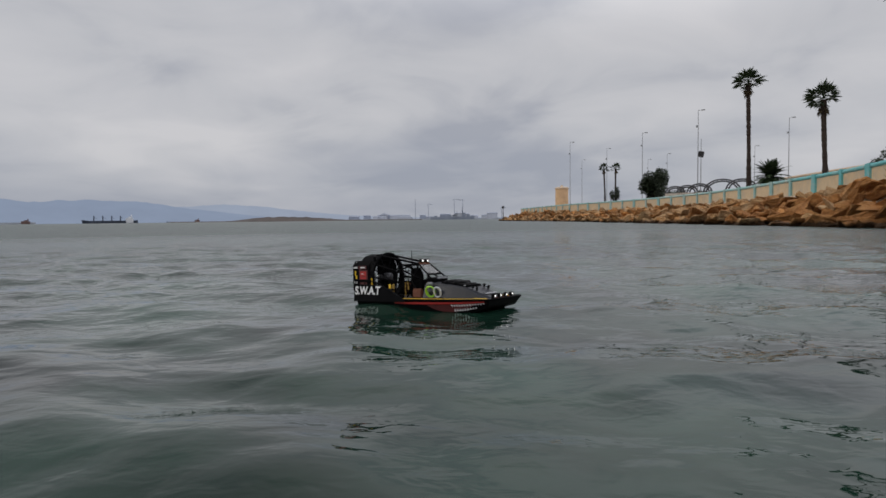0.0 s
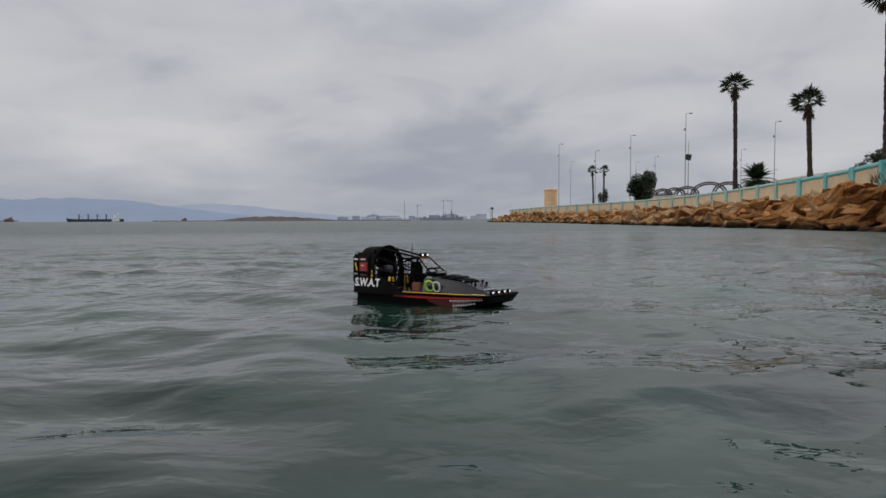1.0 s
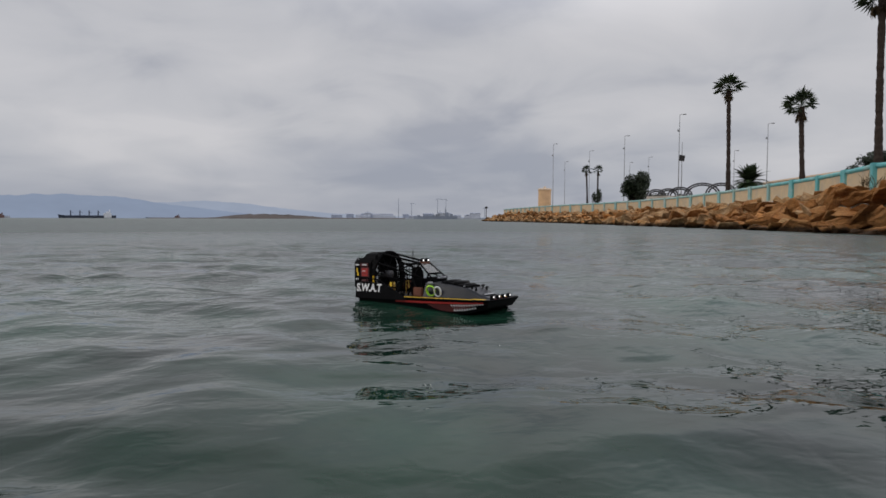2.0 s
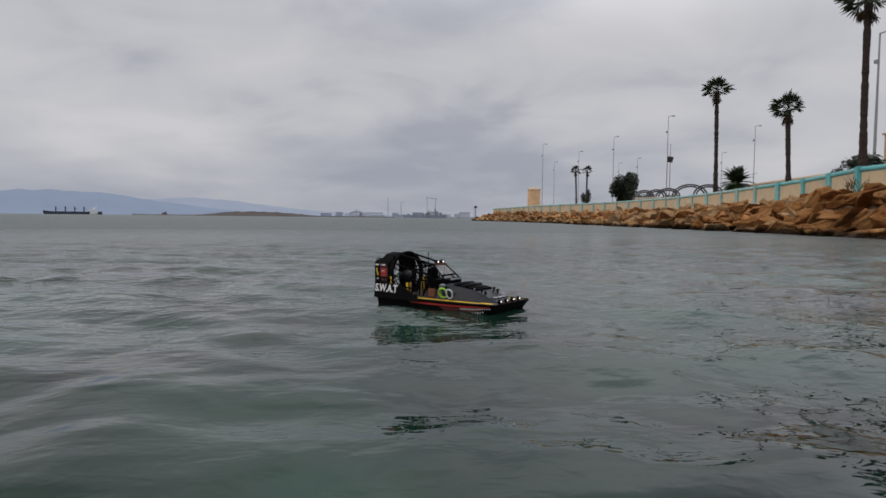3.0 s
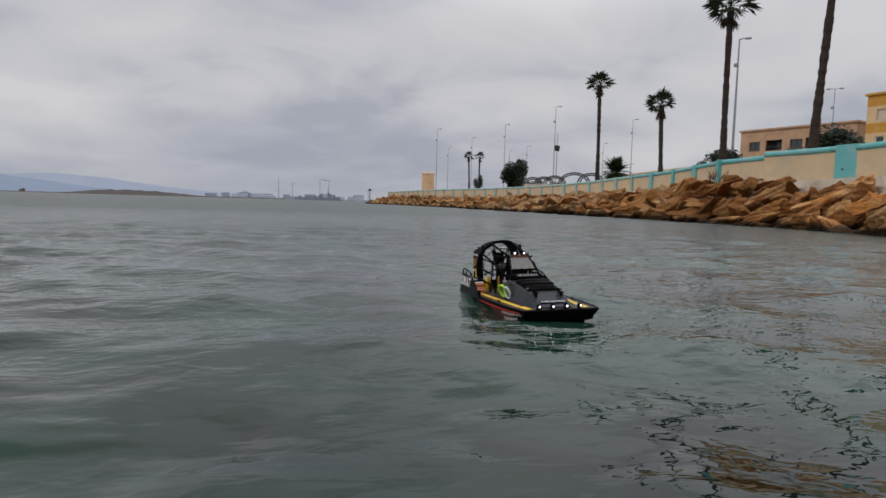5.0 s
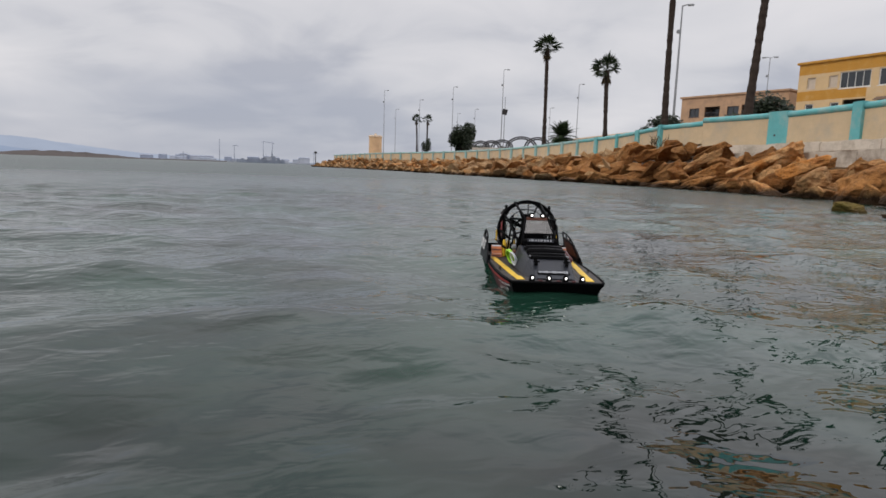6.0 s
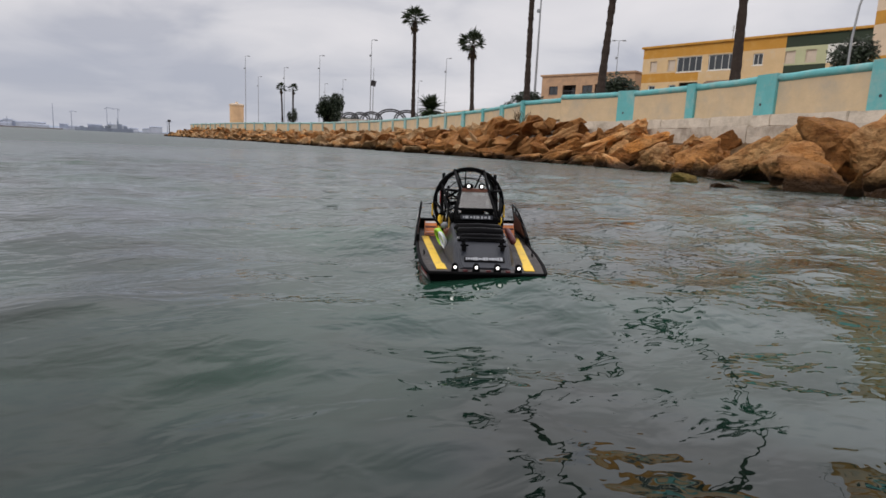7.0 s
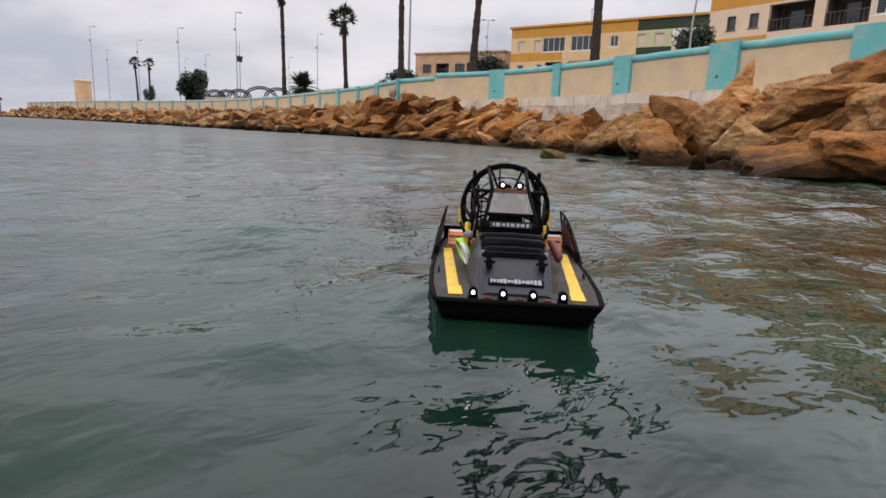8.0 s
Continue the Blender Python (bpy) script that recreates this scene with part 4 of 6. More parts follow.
    outer = half + [(-y, z) for y, z in half[-2::-1]]
    shell = outer + [(y * 0.945, z - (0.006 if z > 0.11 else 0)) for y, z in outer[::-1]]
    bm = bmesh.new()
    loft(bm, [[(x, y, z) for y, z in shell] for x in (-0.813, -0.870, -0.925)])
    part("cage_shell", bm, MATTBLACK, b, "black faceted shell behind the hoop")
    for x, r in ((-0.788, 0.0068),):
        bm = bmesh.new()
        tube(bm, [(x, (R - 0.004) * math.cos(a), zc + (R - 0.004) * math.sin(a)) for a in np.linspace(0, 2 * math.pi, 32, endpoint=False)], r, 7, True)
        part("hoop_rim", bm, MATTBLACK, b, "", True)
    for k in range(8):
        a = math.radians(22.5 + 45 * k)
        bm = bmesh.new()
        tube(bm, [(-0.806, 0.02 * math.cos(a), zc + 0.02 * math.sin(a)), (-0.804, (R - 0.008) * math.cos(a), zc + (R - 0.006) * math.sin(a))], 0.0038, 6)
        part("cage_spoke", bm, MATTBLACK, b, "", True)
    for r in (0.055, 0.098):
        bm = bmesh.new()
        tube(bm, [(-0.806, r * math.cos(a), zc + r * math.sin(a)) for a in np.linspace(0, 2 * math.pi, 28, endpoint=False)], 0.0018, 6, True)
        part("guard_ring", bm, MATTBLACK, b, "", True)
    # motor on its pylon
    bm = bmesh.new()
    box(bm, (0.032, 0.040, 0.19), pose(-0.832, 0, 0.150), 0.005)
    tube(bm, [(-0.79, -0.06, 0.048), (-0.818, 0, 0.16), (-0.79, 0.06, 0.048)], 0.005, 7)
    part("pylon", bm, MATTBLACK, b, "black motor pylon")
    bm = bmesh.new()
    tube(bm, [(-0.768, 0, zc), (-0.773, 0, zc), (-0.845, 0, zc), (-0.852, 0, zc)], [0.016, 0.024, 0.024, 0.012], 16)
    part("motor", bm, DARKMETAL, b, "dark electric motor", True)
    for s in (-1, 1):
        bm = bmesh.new()
        box(bm, (0.014, 0.012, 0.024), pose(-0.802, s * 0.104, 0.276), 0.002)
        part("cage_clamp", bm, MATTBLACK, b)
        # side plates of the cage, with stickers
        bm = bmesh.new()
        loft(bm, [[(x, s * y, z) for y, z in ((0.106, 0.095), (0.111, 0.095), (0.111, 0.240), (0.086, 0.270), (0.083, 0.266), (0.106, 0.237))] for x in (-0.972, -0.842)])
        plate = part("rudder", bm, MATTBLACK, b, "black rudder panel with red stickers")
        for x, z, w, h, mm in ((-0.894, 0.229, 0.062, 0.020, DULLRED), (-0.888, 0.184, 0.066, 0.060, DULLRED), (-0.950, 0.229, 0.030, 0.009, WHITE),
                               (-0.951, 0.196, 0.008, 0.026, YELLOW), (-0.944, 0.172, 0.010, 0.020, YELLOW), (-0.950, 0.142, 0.022, 0.010, WHITE), (-0.888, 0.136, 0.05, 0.012, DULLRED)):
            bm = bmesh.new()
            box(bm, (w, 0.0016, h), pose(x, s * 0.1122, z))
            part("sticker", bm, mm, plate)
        for x, z, w, h, mm in ((-0.888, 0.184, 0.046, 0.046, RED), (-0.892, 0.229, 0.036, 0.007, WHITE), (-0.894, 0.192, 0.022, 0.004, WHITE), (-0.886, 0.176, 0.03, 0.004, DULLRED)):
            bm = bmesh.new()
            box(bm, (w, 0.0016, h), pose(x, s * (0.1136 if mm is not DULLRED and h > 0.005 else 0.1148), z))
            part("sticker", bm, mm, plate)
        bm = bmesh.new()
        box(bm, (0.02, 0.012, 0.05), pose(-0.88, s * 0.104, 0.078), 0.002)
        part("rudder_bracket", bm, MATTBLACK, b)
        # stern boards, leaning inwards, with rails
        lean = lambda z: 0.212 - 0.14 * (z - 0.055)
        prof = [(-0.872, 0.040), (-0.876, 0.137), (-0.770, 0.135), (-0.662, 0.123), (-0.600, 0.101), (-0.525, 0.062), (-0.50, 0.040)]
        bm = bmesh.new()
        inner = [bm.verts.new((x, s * (lean(z) - 0.007), z)) for x, z in prof]
        outer = [bm.verts.new((x, s * lean(z), z)) for x, z in prof]
        bm.faces.new(inner)
        bm.faces.new(outer[::-1])
        q = len(prof)
        for i in range(q):
            bm.faces.new((inner[i], inner[(i + 1) % q], outer[(i + 1) % q], outer[i]))
        bmesh.ops.recalc_face_normals(bm, faces=bm.faces[:])
        part("stern_board", bm, HULLBLACK, b, "black stern side board")
        bm = bmesh.new()
        inner = [(x, s * (lean(z) - 0.0078), z) for x, z in ((-0.84, 0.064), (-0.84, 0.128), (-0.67, 0.114), (-0.60, 0.070))]
        back_ = [(x, y - s * 0.0016, z) for x, y, z in inner]
        loft(bm, [inner, back_])
        part("board_lining", bm, RUST, b, "reddish brown inner lining")
        bm = bmesh.new()
        tube(bm, [(-0.872, s * 0.199, 0.12), (-0.872, s * 0.193, 0.156), (-0.862, s * 0.191, 0.161), (-0.79, s * 0.191, 0.158), (-0.70, s * 0.194, 0.143), (-0.63, s * 0.202, 0.108), (-0.60, s * 0.205, 0.092)], 0.0035, 8)
        for x, z in ((-0.80, 0.161), (-0.72, 0.150)):
            tube(bm, [(x, s * 0.202, 0.10), (x, s * 0.194, z - 0.004)], 0.0028, 6)
        part("grab_rail", bm, MATTBLACK, b, "", True)
        bm = bmesh.new()
        box(bm, (0.024, 0.012, 0.026), pose(-0.535, s * 0.200, 0.066), 0.003)
        part("bracket", bm, MATTBLACK, b)
    bm = bmesh.new()
    tube(bm, [(-0.955, -0.10, 0.262), (-0.955, 0.10, 0.262)], 0.003, 6)
    part("tie_rod", bm, CHROME, b)
    # stern lettering, 19 cm long and 4.5 cm high
    text = lettering("lettering", "S.W.A.T", 0.06, pose(-0.867, -0.2095, 0.080, 82, 0, 0), WHITE, b)
    text.scale = (0.188 / max(v.co.x for v in text.data.vertices), 0.045 / max(v.co.y for v in text.data.vertices), 1)
    prop = empty("propeller", pose(-0.862, 0, zc))
    prop.parent = b
    prop["label"] = "turning black propeller"
    for k in range(2):
        bm = bmesh.new()
        rows = []
        for j, (r, c, tw) in enumerate(((0.012, 0.012, 40), (0.04, 0.022, 30), (0.068, 0.02, 20), (0.090, 0.012, 14), (0.096, 0.004, 12))):
            a = radians(tw)
            rows.append([(sx * c / 2 * math.sin(a) + tx * 0.0015, sx * c / 2 * math.cos(a), r) for sx, tx in ((-1, 0), (0, 1), (1, 0), (0, -1))])
        loft(bm, rows)
        bm.transform(pose(0, 0, 0, 180 * k, 0, 0))
        part("blade", bm, HULLBLACK, prop, "", True)
    bm = bmesh.new()
    tube(bm, [(0.008, 0, 0), (0.004, 0, 0), (-0.01, 0, 0), (-0.02, 0, 0)], [0.006, 0.012, 0.011, 0.002], 12)
    part("spinner", bm, CHROME, prop, "", True)
    return b, prop


OCHRESTRAP = material("ochre_strap", (0.30, 0.19, 0.03), 0.6, var=0.25, scale=25, bump=0.05, fine=200)
CAPGREY = material("dull_grey_plastic", (0.16, 0.165, 0.17), 0.5, var=0.15, scale=30, bump=0.02, fine=200)
RUST = material("rusty_brown_print", (0.13, 0.045, 0.025), 0.6, var=0.3, scale=25, bump=0.1, fine=300)


def screen_material():
    ma = bpy.data.materials.new("smoky_screen")
    ma.use_nodes = True
    nt = ma.node_tree
    N, L = nt.nodes.new, nt.links.new
    out = nt.nodes["Material Output"]
    bs = nt.nodes["Principled BSDF"]
    bs.inputs["Base Color"].default_value = (0.35, 0.34, 0.33, 1)
    bs.inputs["Roughness"].default_value = 0.12
    tr, mx = N("ShaderNodeBsdfTransparent"), N("ShaderNodeMixShader")
    tr.inputs[0].default_value = (0.8, 0.8, 0.8, 1)
    nz, tc, mr = N("ShaderNodeTexNoise"), N("ShaderNodeTexCoord"), N("ShaderNodeMapRange")
    nz.inputs["Scale"].default_value = 35
    L(tc.outputs["Object"], nz.inputs[0])
    mr.inputs["To Min"].default_value, mr.inputs["To Max"].default_value = 0.25, 0.5
    L(nz.outputs[0], mr.inputs[0])
    L(mr.outputs[0], mx.inputs[0])
    L(tr.outputs[0], mx.inputs[1])
    L(bs.outputs[0], mx.inputs[2])
    L(mx.outputs[0], out.inputs[0])
    return ma


SCREEN = screen_material()
boat, propeller = build_airboat()


# ---- palms, trees and shrubs behind the wall ----
def fan_leaf(bm, m, size, rng, blades=11):
    """One palmate leaf: a stalk and a fan of narrow drooping blades."""
    stalk = size * 0.45
    a, b = m @ Vector((0, 0, 0)), m @ Vector((stalk, 0, 0))
    w = m.to_3x3() @ Vector((0, size * 0.016, 0))
    bm.faces.new([bm.verts.new(p) for p in (a - w, a + w, b + w, b - w)])
    for k in range(blades):
        ang = radians(-58 + 116 * k / (blades - 1) + rng.uniform(-4, 4))
        ln = size * 0.62 * (0.7 + 0.3 * math.cos(ang)) * rng.uniform(0.85, 1.1)
        d, s = Vector((math.cos(ang), math.sin(ang), 0.0)), Vector((-math.sin(ang), math.cos(ang), 0.25))
        base = Vector((stalk, 0, 0))
        hw = size * 0.034
        mid, tip = base + d * ln * 0.6, base + d * ln - Vector((0, 0, ln * rng.uniform(0.0, 0.25)))
        v = [bm.verts.new(m @ p) for p in (base, mid - s * hw, tip, mid + s * hw)]
        bm.faces.new((v[0], v[1], v[2]))
        bm.faces.new((v[0], v[2], v[3]))


def fan_palm(place, top, crown, trunk, seed, lean=(0.0, 0.0), label="", leaves=34, skirt=12):
    rng = random.Random(seed)
    root = empty("palm_tree", Matrix.Translation(place))
    tagged(root, label or "tall fan palm with a bare brown trunk behind the wall", "palm tree", "palms along the promenade")
    h = top - place.z
    bm = bmesh.new()
    n = 64
    pts, rad = [], []
    for k in range(n + 1):
        f = k / n
        pts.append((lean[0] * f + 0.05 * math.sin(3 * f + seed), lean[1] * f, h * f))
        rad.append(0.88 * trunk * (1.25 - 0.35 * min(1, f * 2.5) + 0.11 * rng.uniform(-1, 1) + (0.22 if f > 0.93 else 0)))
    tube(bm, pts, rad, 10)
    part("trunk", bm, BARK, root, "", False)
    hub = Vector(pts[-1])
    bm = bmesh.new()
    for k in range(leaves):
        yaw = k * 137.5 + rng.uniform(-12, 12)
        up = 82 - 108 * (k / leaves) ** 0.9 + rng.uniform(-9, 9)
        m = Matrix.Translation(hub + Vector((0, 0, 0.1))) @ pose(0, 0, 0, 0, -up, yaw) @ pose(0, 0, 0, rng.uniform(-35, 35), 0, 0)
        fan_leaf(bm, m, crown * rng.uniform(0.75, 1.08), rng, 9)
    part("crown", bm, FROND, root, "green fan leaves")
    bm = bmesh.new()
    for k in range(skirt):
        m = Matrix.Translation(hub - Vector((0, 0, rng.uniform(0.0, 0.5)))) @ pose(0, 0, 0, 0, rng.uniform(55, 80), rng.uniform(0, 360))
        fan_leaf(bm, m, crown * rng.uniform(0.5, 0.75), rng, 7)
    part("dead_leaves", bm, DRYFROND, root, "hanging dry brown leaves")
    return root


def date_palm(place, centre, spread, seed, label):
    """A low feather palm: arching fronds with many leaflets."""
    rng = random.Random(seed)
    root = empty("date_palm", Matrix.Translation(place))
    tagged(root, label, "palm tree")
    h = centre - place.z
    bm = bmesh.new()
    tube(bm, [(0, 0, 0), (0, 0, h * 0.5), (0, 0, h)], [0.3, 0.26, 0.3], 10)
    part("trunk", bm, BARK, root)
    bm = bmesh.new()
    for k in range(80):
        yaw, up = radians(k * 137.5), radians(88 - 125 * k / 80 + rng.uniform(-8, 8))
        ln = spread * rng.uniform(0.85, 1.15)
        p, d = Vector((0, 0, h)), Vector((math.cos(yaw) * math.cos(up), math.sin(yaw) * math.cos(up), math.sin(up)))
        side = Vector((-math.sin(yaw), math.cos(yaw), 0))
        for j in range(12):
            q = p + d * ln / 12
            for s in (-1, 1):
                tip = q + side * s * ln * 0.26 * math.sin(math.pi * (j + 2) / 14) + d * ln * 0.1 - Vector((0, 0, 0.04))
                bm.faces.new([bm.verts.new(v) for v in (p, q + d * 0.09, tip)])
            p = q
            d = (d - Vector((0, 0, 0.085))).normalized()
    part("crown", bm, FROND, root, "dense arching green fronds")
    return root


def leafy_tree(place, size, seed, label, trunk_h=1.0, name="tree", leaves=2600, category="tree"):
    """Tapered trunk, limbs and a crown of many small leaf clumps with gaps."""
    rng = random.Random(seed)
    root = empty(name, Matrix.Translation(place))
    tagged(root, label, category)
    bm = bmesh.new()
    tube(bm, [(0, 0, -0.2), (0.03, 0, trunk_h * 0.6), (0, 0.04, trunk_h + size[2] * 0.4)], [0.2, 0.14, 0.05], 8)
    lobes = []
    for k in range(13):
        a, u = rng.uniform(0, 2 * math.pi), rng.uniform(-0.8, 0.9)
        r = math.sqrt(1 - u * u) * rng.uniform(0.45, 0.8)
        c = Vector((math.cos(a) * r * size[0] / 2, math.sin(a) * r * size[1] / 2, trunk_h + size[2] * (0.5 + u * 0.36)))
        lobes.append((c, rng.uniform(0.20, 0.34)))
        tube(bm, [(0, 0, trunk_h * 0.7), c * 0.55 + Vector((0, 0, trunk_h * 0.3)), c], [0.07, 0.045, 0.015], 5)
    part("trunk", bm, BARK, root)
    bm = bmesh.new()
    s = max(size) * 0.045
    for k in range(leaves):
        c, r = lobes[rng.randrange(len(lobes))]
        d = Vector((rng.gauss(0, 1), rng.gauss(0, 1), rng.gauss(0, 1))).normalized()
        p = c + Vector((d.x * size[0], d.y * size[1], d.z * size[2])) * r * rng.uniform(0.35, 1.05)
        u = Vector((rng.gauss(0, 1), rng.gauss(0, 1), rng.gauss(0, 1))).normalized()
        w = u.orthogonal().normalized()
        q = s * rng.uniform(0.6, 1.5)
        bm.faces.new([bm.verts.new(p + v) for v in (u * q, w * q * 0.45, -u * q, -w * q * 0.45)])
    part("crown", bm, LEAF, root, "dense dark green leaves")
    return root


LAND = 2.05
fan_palm(polar(27.02, 64, LAND), 13.0, 1.5, 0.23, 1, (-0.1, 0.0))
fan_palm(polar(32.55, 50, LAND), 8.55, 1.25, 0.2, 2, (-0.15, 0.05), "shorter fan palm with a bare brown trunk behind the wall")
fan_palm(polar(37.58, 37, LAND), 11.6, 1.5, 0.2, 3, (-0.1, 0.0))
fan_palm(polar(44.05, 32, LAND), 13.4, 1.5, 0.21, 5, (0.35, -0.3))
fan_palm(polar(55.1, 27, LAND), 13.6, 1.5, 0.2, 6, (-0.2, 0.1))
fan_palm(polar(15.15, 100, LAND), 8.3, 1.0, 0.16, 7, (-0.15, 0), "small distant fan palm behind the wall", 22, 9)
fan_palm(polar(16.05, 101, LAND), 8.4, 1.0, 0.16, 8, (0.15, 0), "small distant fan palm behind the wall", 26, 12)
date_palm(polar(28.68, 61, LAND), 3.9, 1.6, 3, "low bushy date palm with spreading green fronds")
leafy_tree(polar(19.6, 90, LAND), (3.7, 3.7, 4.8), 11, "round dark green tree behind the sea wall", 0.1, leaves=5200)
leafy_tree(polar(16.05, 99, LAND), (1.6, 1.6, 2.9), 12, "small dark green shrub beside the palms", 0.5, "shrub", 900, "shrub")
leafy_tree(polar(21.2, 84, LAND), (3.2, 1.6, 1.7), 13, "low dark green hedge shrub behind the wall", 0.3, "shrub", 900, "shrub")
leafy_tree(polar(23.6, 82, LAND), (2.6, 1.6, 1.5), 14, "low dark green hedge shrub behind the wall", 0.3, "shrub", 800, "shrub")
leafy_tree(polar(37.6, 44, LAND), (2.6, 2.0, 1.6), 15, "dark green shrub at the foot of a palm", 0.8, "shrub", 3000, "shrub")
leafy_tree(polar(36.4, 45, LAND), (1.8, 1.4, 1.4), 16, "dark green shrub at the foot of a palm", 0.6, "shrub", 2000, "shrub")
leafy_tree(polar(45.9, 62, LAND), (4.6, 3.4, 3.6), 17, "dark green tree beside the orange apartment block", 2.2)
leafy_tree(polar(43.2, 66, LAND), (3.0, 2.6, 2.2), 18, "dark green shrub before the brown building", 2.6, "shrub", 1200, "shrub")
leafy_tree(polar(63.3, 44, LAND), (3.0, 2.6, 2.8), 19, "dark green tree before the apartment block", 3.0)


# ---- street lamps ----
def street_lamp(place, height, arm=0.55, turn=0.0, double=False, flood=False, bent=False, r=0.055):
    root = empty("street_lamp", place_turn(place, turn))
    tagged(root, "tall galvanised street lamp pole with floodlight" if flood else "tall thin galvanised street lamp behind the sea wall", "street lamp", "street lamps")
    bm = bmesh.new()
    pts = [(0, 0, 0), (0, 0, height * 0.5), (0, 0, height)]
    if bent:
        pts = [(0, 0, 0), (0.0, 0, height * 0.55), (0.12, 0, height * 0.72), (0.5, 0, height * 0.9), (1.0, 0, height)]
    tube(bm, pts, [r * 1.3, r, r * 0.6] if not bent else [r * 1.3, r * 1.2, r, r * 0.8, r * 0.6], 8)
    part("pole", bm, STEEL, root)
    for s in ((1, -1) if double else (1,)):
        if flood:
            continue
        bm = bmesh.new()
        tube(bm, [(0, 0, height - 0.05), (s * arm * 0.5, 0, height + 0.04), (s * arm, 0, height)], r * 0.5, 6)
        part("arm", bm, STEEL, root)
        bm = bmesh.new()
        box(bm, (0.42, 0.2, 0.12), pose(s * arm, 0, height), 0.03)
        part("lantern", bm, STEEL, root)
    if flood:
        bm = bmesh.new()
        box(bm, (0.66, 0.3, 0.72), pose(0, 0, height * 0.76, 20, 12, 0), 0.04)
        part("floodlight", bm, DARKMETAL, root, "dark square floodlight")
    else:
        bm = bmesh.new()
        box(bm, (0.24, 0.16, 0.26), pose(-0.14, 0, height * 0.83), 0.04)
        part("junction_box", bm, STEEL, root)
    return root


def place_turn(p, turn):
    return pose(p.x, p.y, p.z, 0, 0, turn)


for az, el, d, kw in ((23.05, 9.23, 80, {}), (18.42, 7.59, 98, {}), (12.01, 7.03, 110, {}), (13.09, 5.39, 138, {}), (15.32, 6.33, 117, {}), (20.53, 5.64, 132, {}),
                      (27.48, 5.92, 125, {}), (29.97, 8.03, 92, {}), (38.25, 14.31, 47, {"r": 0.085}), (45.35, 9.9, 72, {"double": True}), (62.9, 15.5, 41, {"bent": True}),
                      (23.3, 6.82, 80, {"flood": True}), (18.9, 5.2, 150, {})):
    street_lamp(polar(az, d, LAND), d * math.tan(radians(el)) + 0.45 - LAND, turn=-az, **kw)


# ---- pergola arches on the promenade ----
def arch(place, span, turn):
    root = empty("garden_arch", place_turn(place, turn))
    tagged(root, "dark metal lattice arch on the promenade", "arch", "promenade arches")
    for r in (span / 2, span / 2 - 0.3):
        bm = bmesh.new()
        tube(bm, [(r * math.cos(a), 0, 0.75 * r * math.sin(a)) for a in np.linspace(0, math.pi, 15)], 0.09, 6)
        part("rail", bm, DARKMETAL, root)
    for k in range(1, 12):
        a = math.pi * k / 12
        bm = bmesh.new()
        tube(bm, [((span / 2 - q) * math.cos(a), 0, 0.75 * (span / 2 - q) * math.sin(a)) for q in (0.0, 0.3)], 0.035, 5)
        part("rung", bm, DARKMETAL, root)


for az, d, span, zz in ((21.2, 80, 2.3, 1.35), (22.2, 80, 2.4, 1.4), (23.2, 80, 2.8, 1.4), (25.0, 78, 4.0, 1.3), (26.5, 77, 3.2, 1.5)):
    arch(polar(az, d, LAND + zz), span, -az)
    bm = bmesh.new()
    box(bm, (span, 0.25, zz + 0.02), place_turn(polar(az, d, LAND + zz / 2), -az), 0.02)
    tagged(part("low_kerb_wall", bm, CONCRETE), "low concrete plinth under an arch", "plinth")

# ---- dry weed growing from the rocks against the wall ----
def dry_weed(place, height, seed):
    rng = random.Random(seed)
    bm = bmesh.new()
    for k in range(9):
        p, d = Vector((rng.uniform(-0.15, 0.15), rng.uniform(-0.1, 0.1), 0)), Vector((rng.uniform(-0.35, 0.35), rng.uniform(-0.3, 0.3), 1)).normalized()
        pts = [p]
        for j in range(5):
            p = p + d * height / 5 * rng.uniform(0.7, 1.1)
            d = (d + Vector((rng.uniform(-0.35, 0.35), rng.uniform(-0.3, 0.3), rng.uniform(-0.15, 0.2)))).normalized()
            pts.append(p)
            if j > 1:
                e = (d + Vector((rng.uniform(-0.9, 0.9), rng.uniform(-0.9, 0.9), 0.2))).normalized()
                tube(bm, [p, p + e * height * 0.16, p + e * height * 0.26 + Vector((0, 0, 0.03))], [0.012, 0.008, 0.004], 5)
        tube(bm, pts, [0.012, 0.011, 0.009, 0.008, 0.006, 0.004], 5)
    ob = part("dry_weed", bm, DRYFROND)
    ob.location = place
    tagged(ob, "leafless dry brown weed among the boulders", "weed")


dry_weed(polar(37.2, 31.2, 1.6), 0.85, 3)
dry_weed(polar(36.8, 31.6, 1.65), 0.6, 4)

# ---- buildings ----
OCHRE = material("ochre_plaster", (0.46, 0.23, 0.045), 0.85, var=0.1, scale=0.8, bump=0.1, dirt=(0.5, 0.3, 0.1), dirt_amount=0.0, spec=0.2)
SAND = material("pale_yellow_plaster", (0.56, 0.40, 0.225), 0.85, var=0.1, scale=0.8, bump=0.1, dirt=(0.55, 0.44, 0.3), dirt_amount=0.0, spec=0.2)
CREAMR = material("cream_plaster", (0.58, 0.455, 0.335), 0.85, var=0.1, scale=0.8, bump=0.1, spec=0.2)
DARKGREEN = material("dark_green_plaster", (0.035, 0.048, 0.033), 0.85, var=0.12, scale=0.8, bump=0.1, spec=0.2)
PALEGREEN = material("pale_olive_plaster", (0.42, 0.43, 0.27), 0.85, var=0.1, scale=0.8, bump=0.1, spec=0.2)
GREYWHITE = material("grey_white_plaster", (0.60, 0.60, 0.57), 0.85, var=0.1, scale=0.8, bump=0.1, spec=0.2)
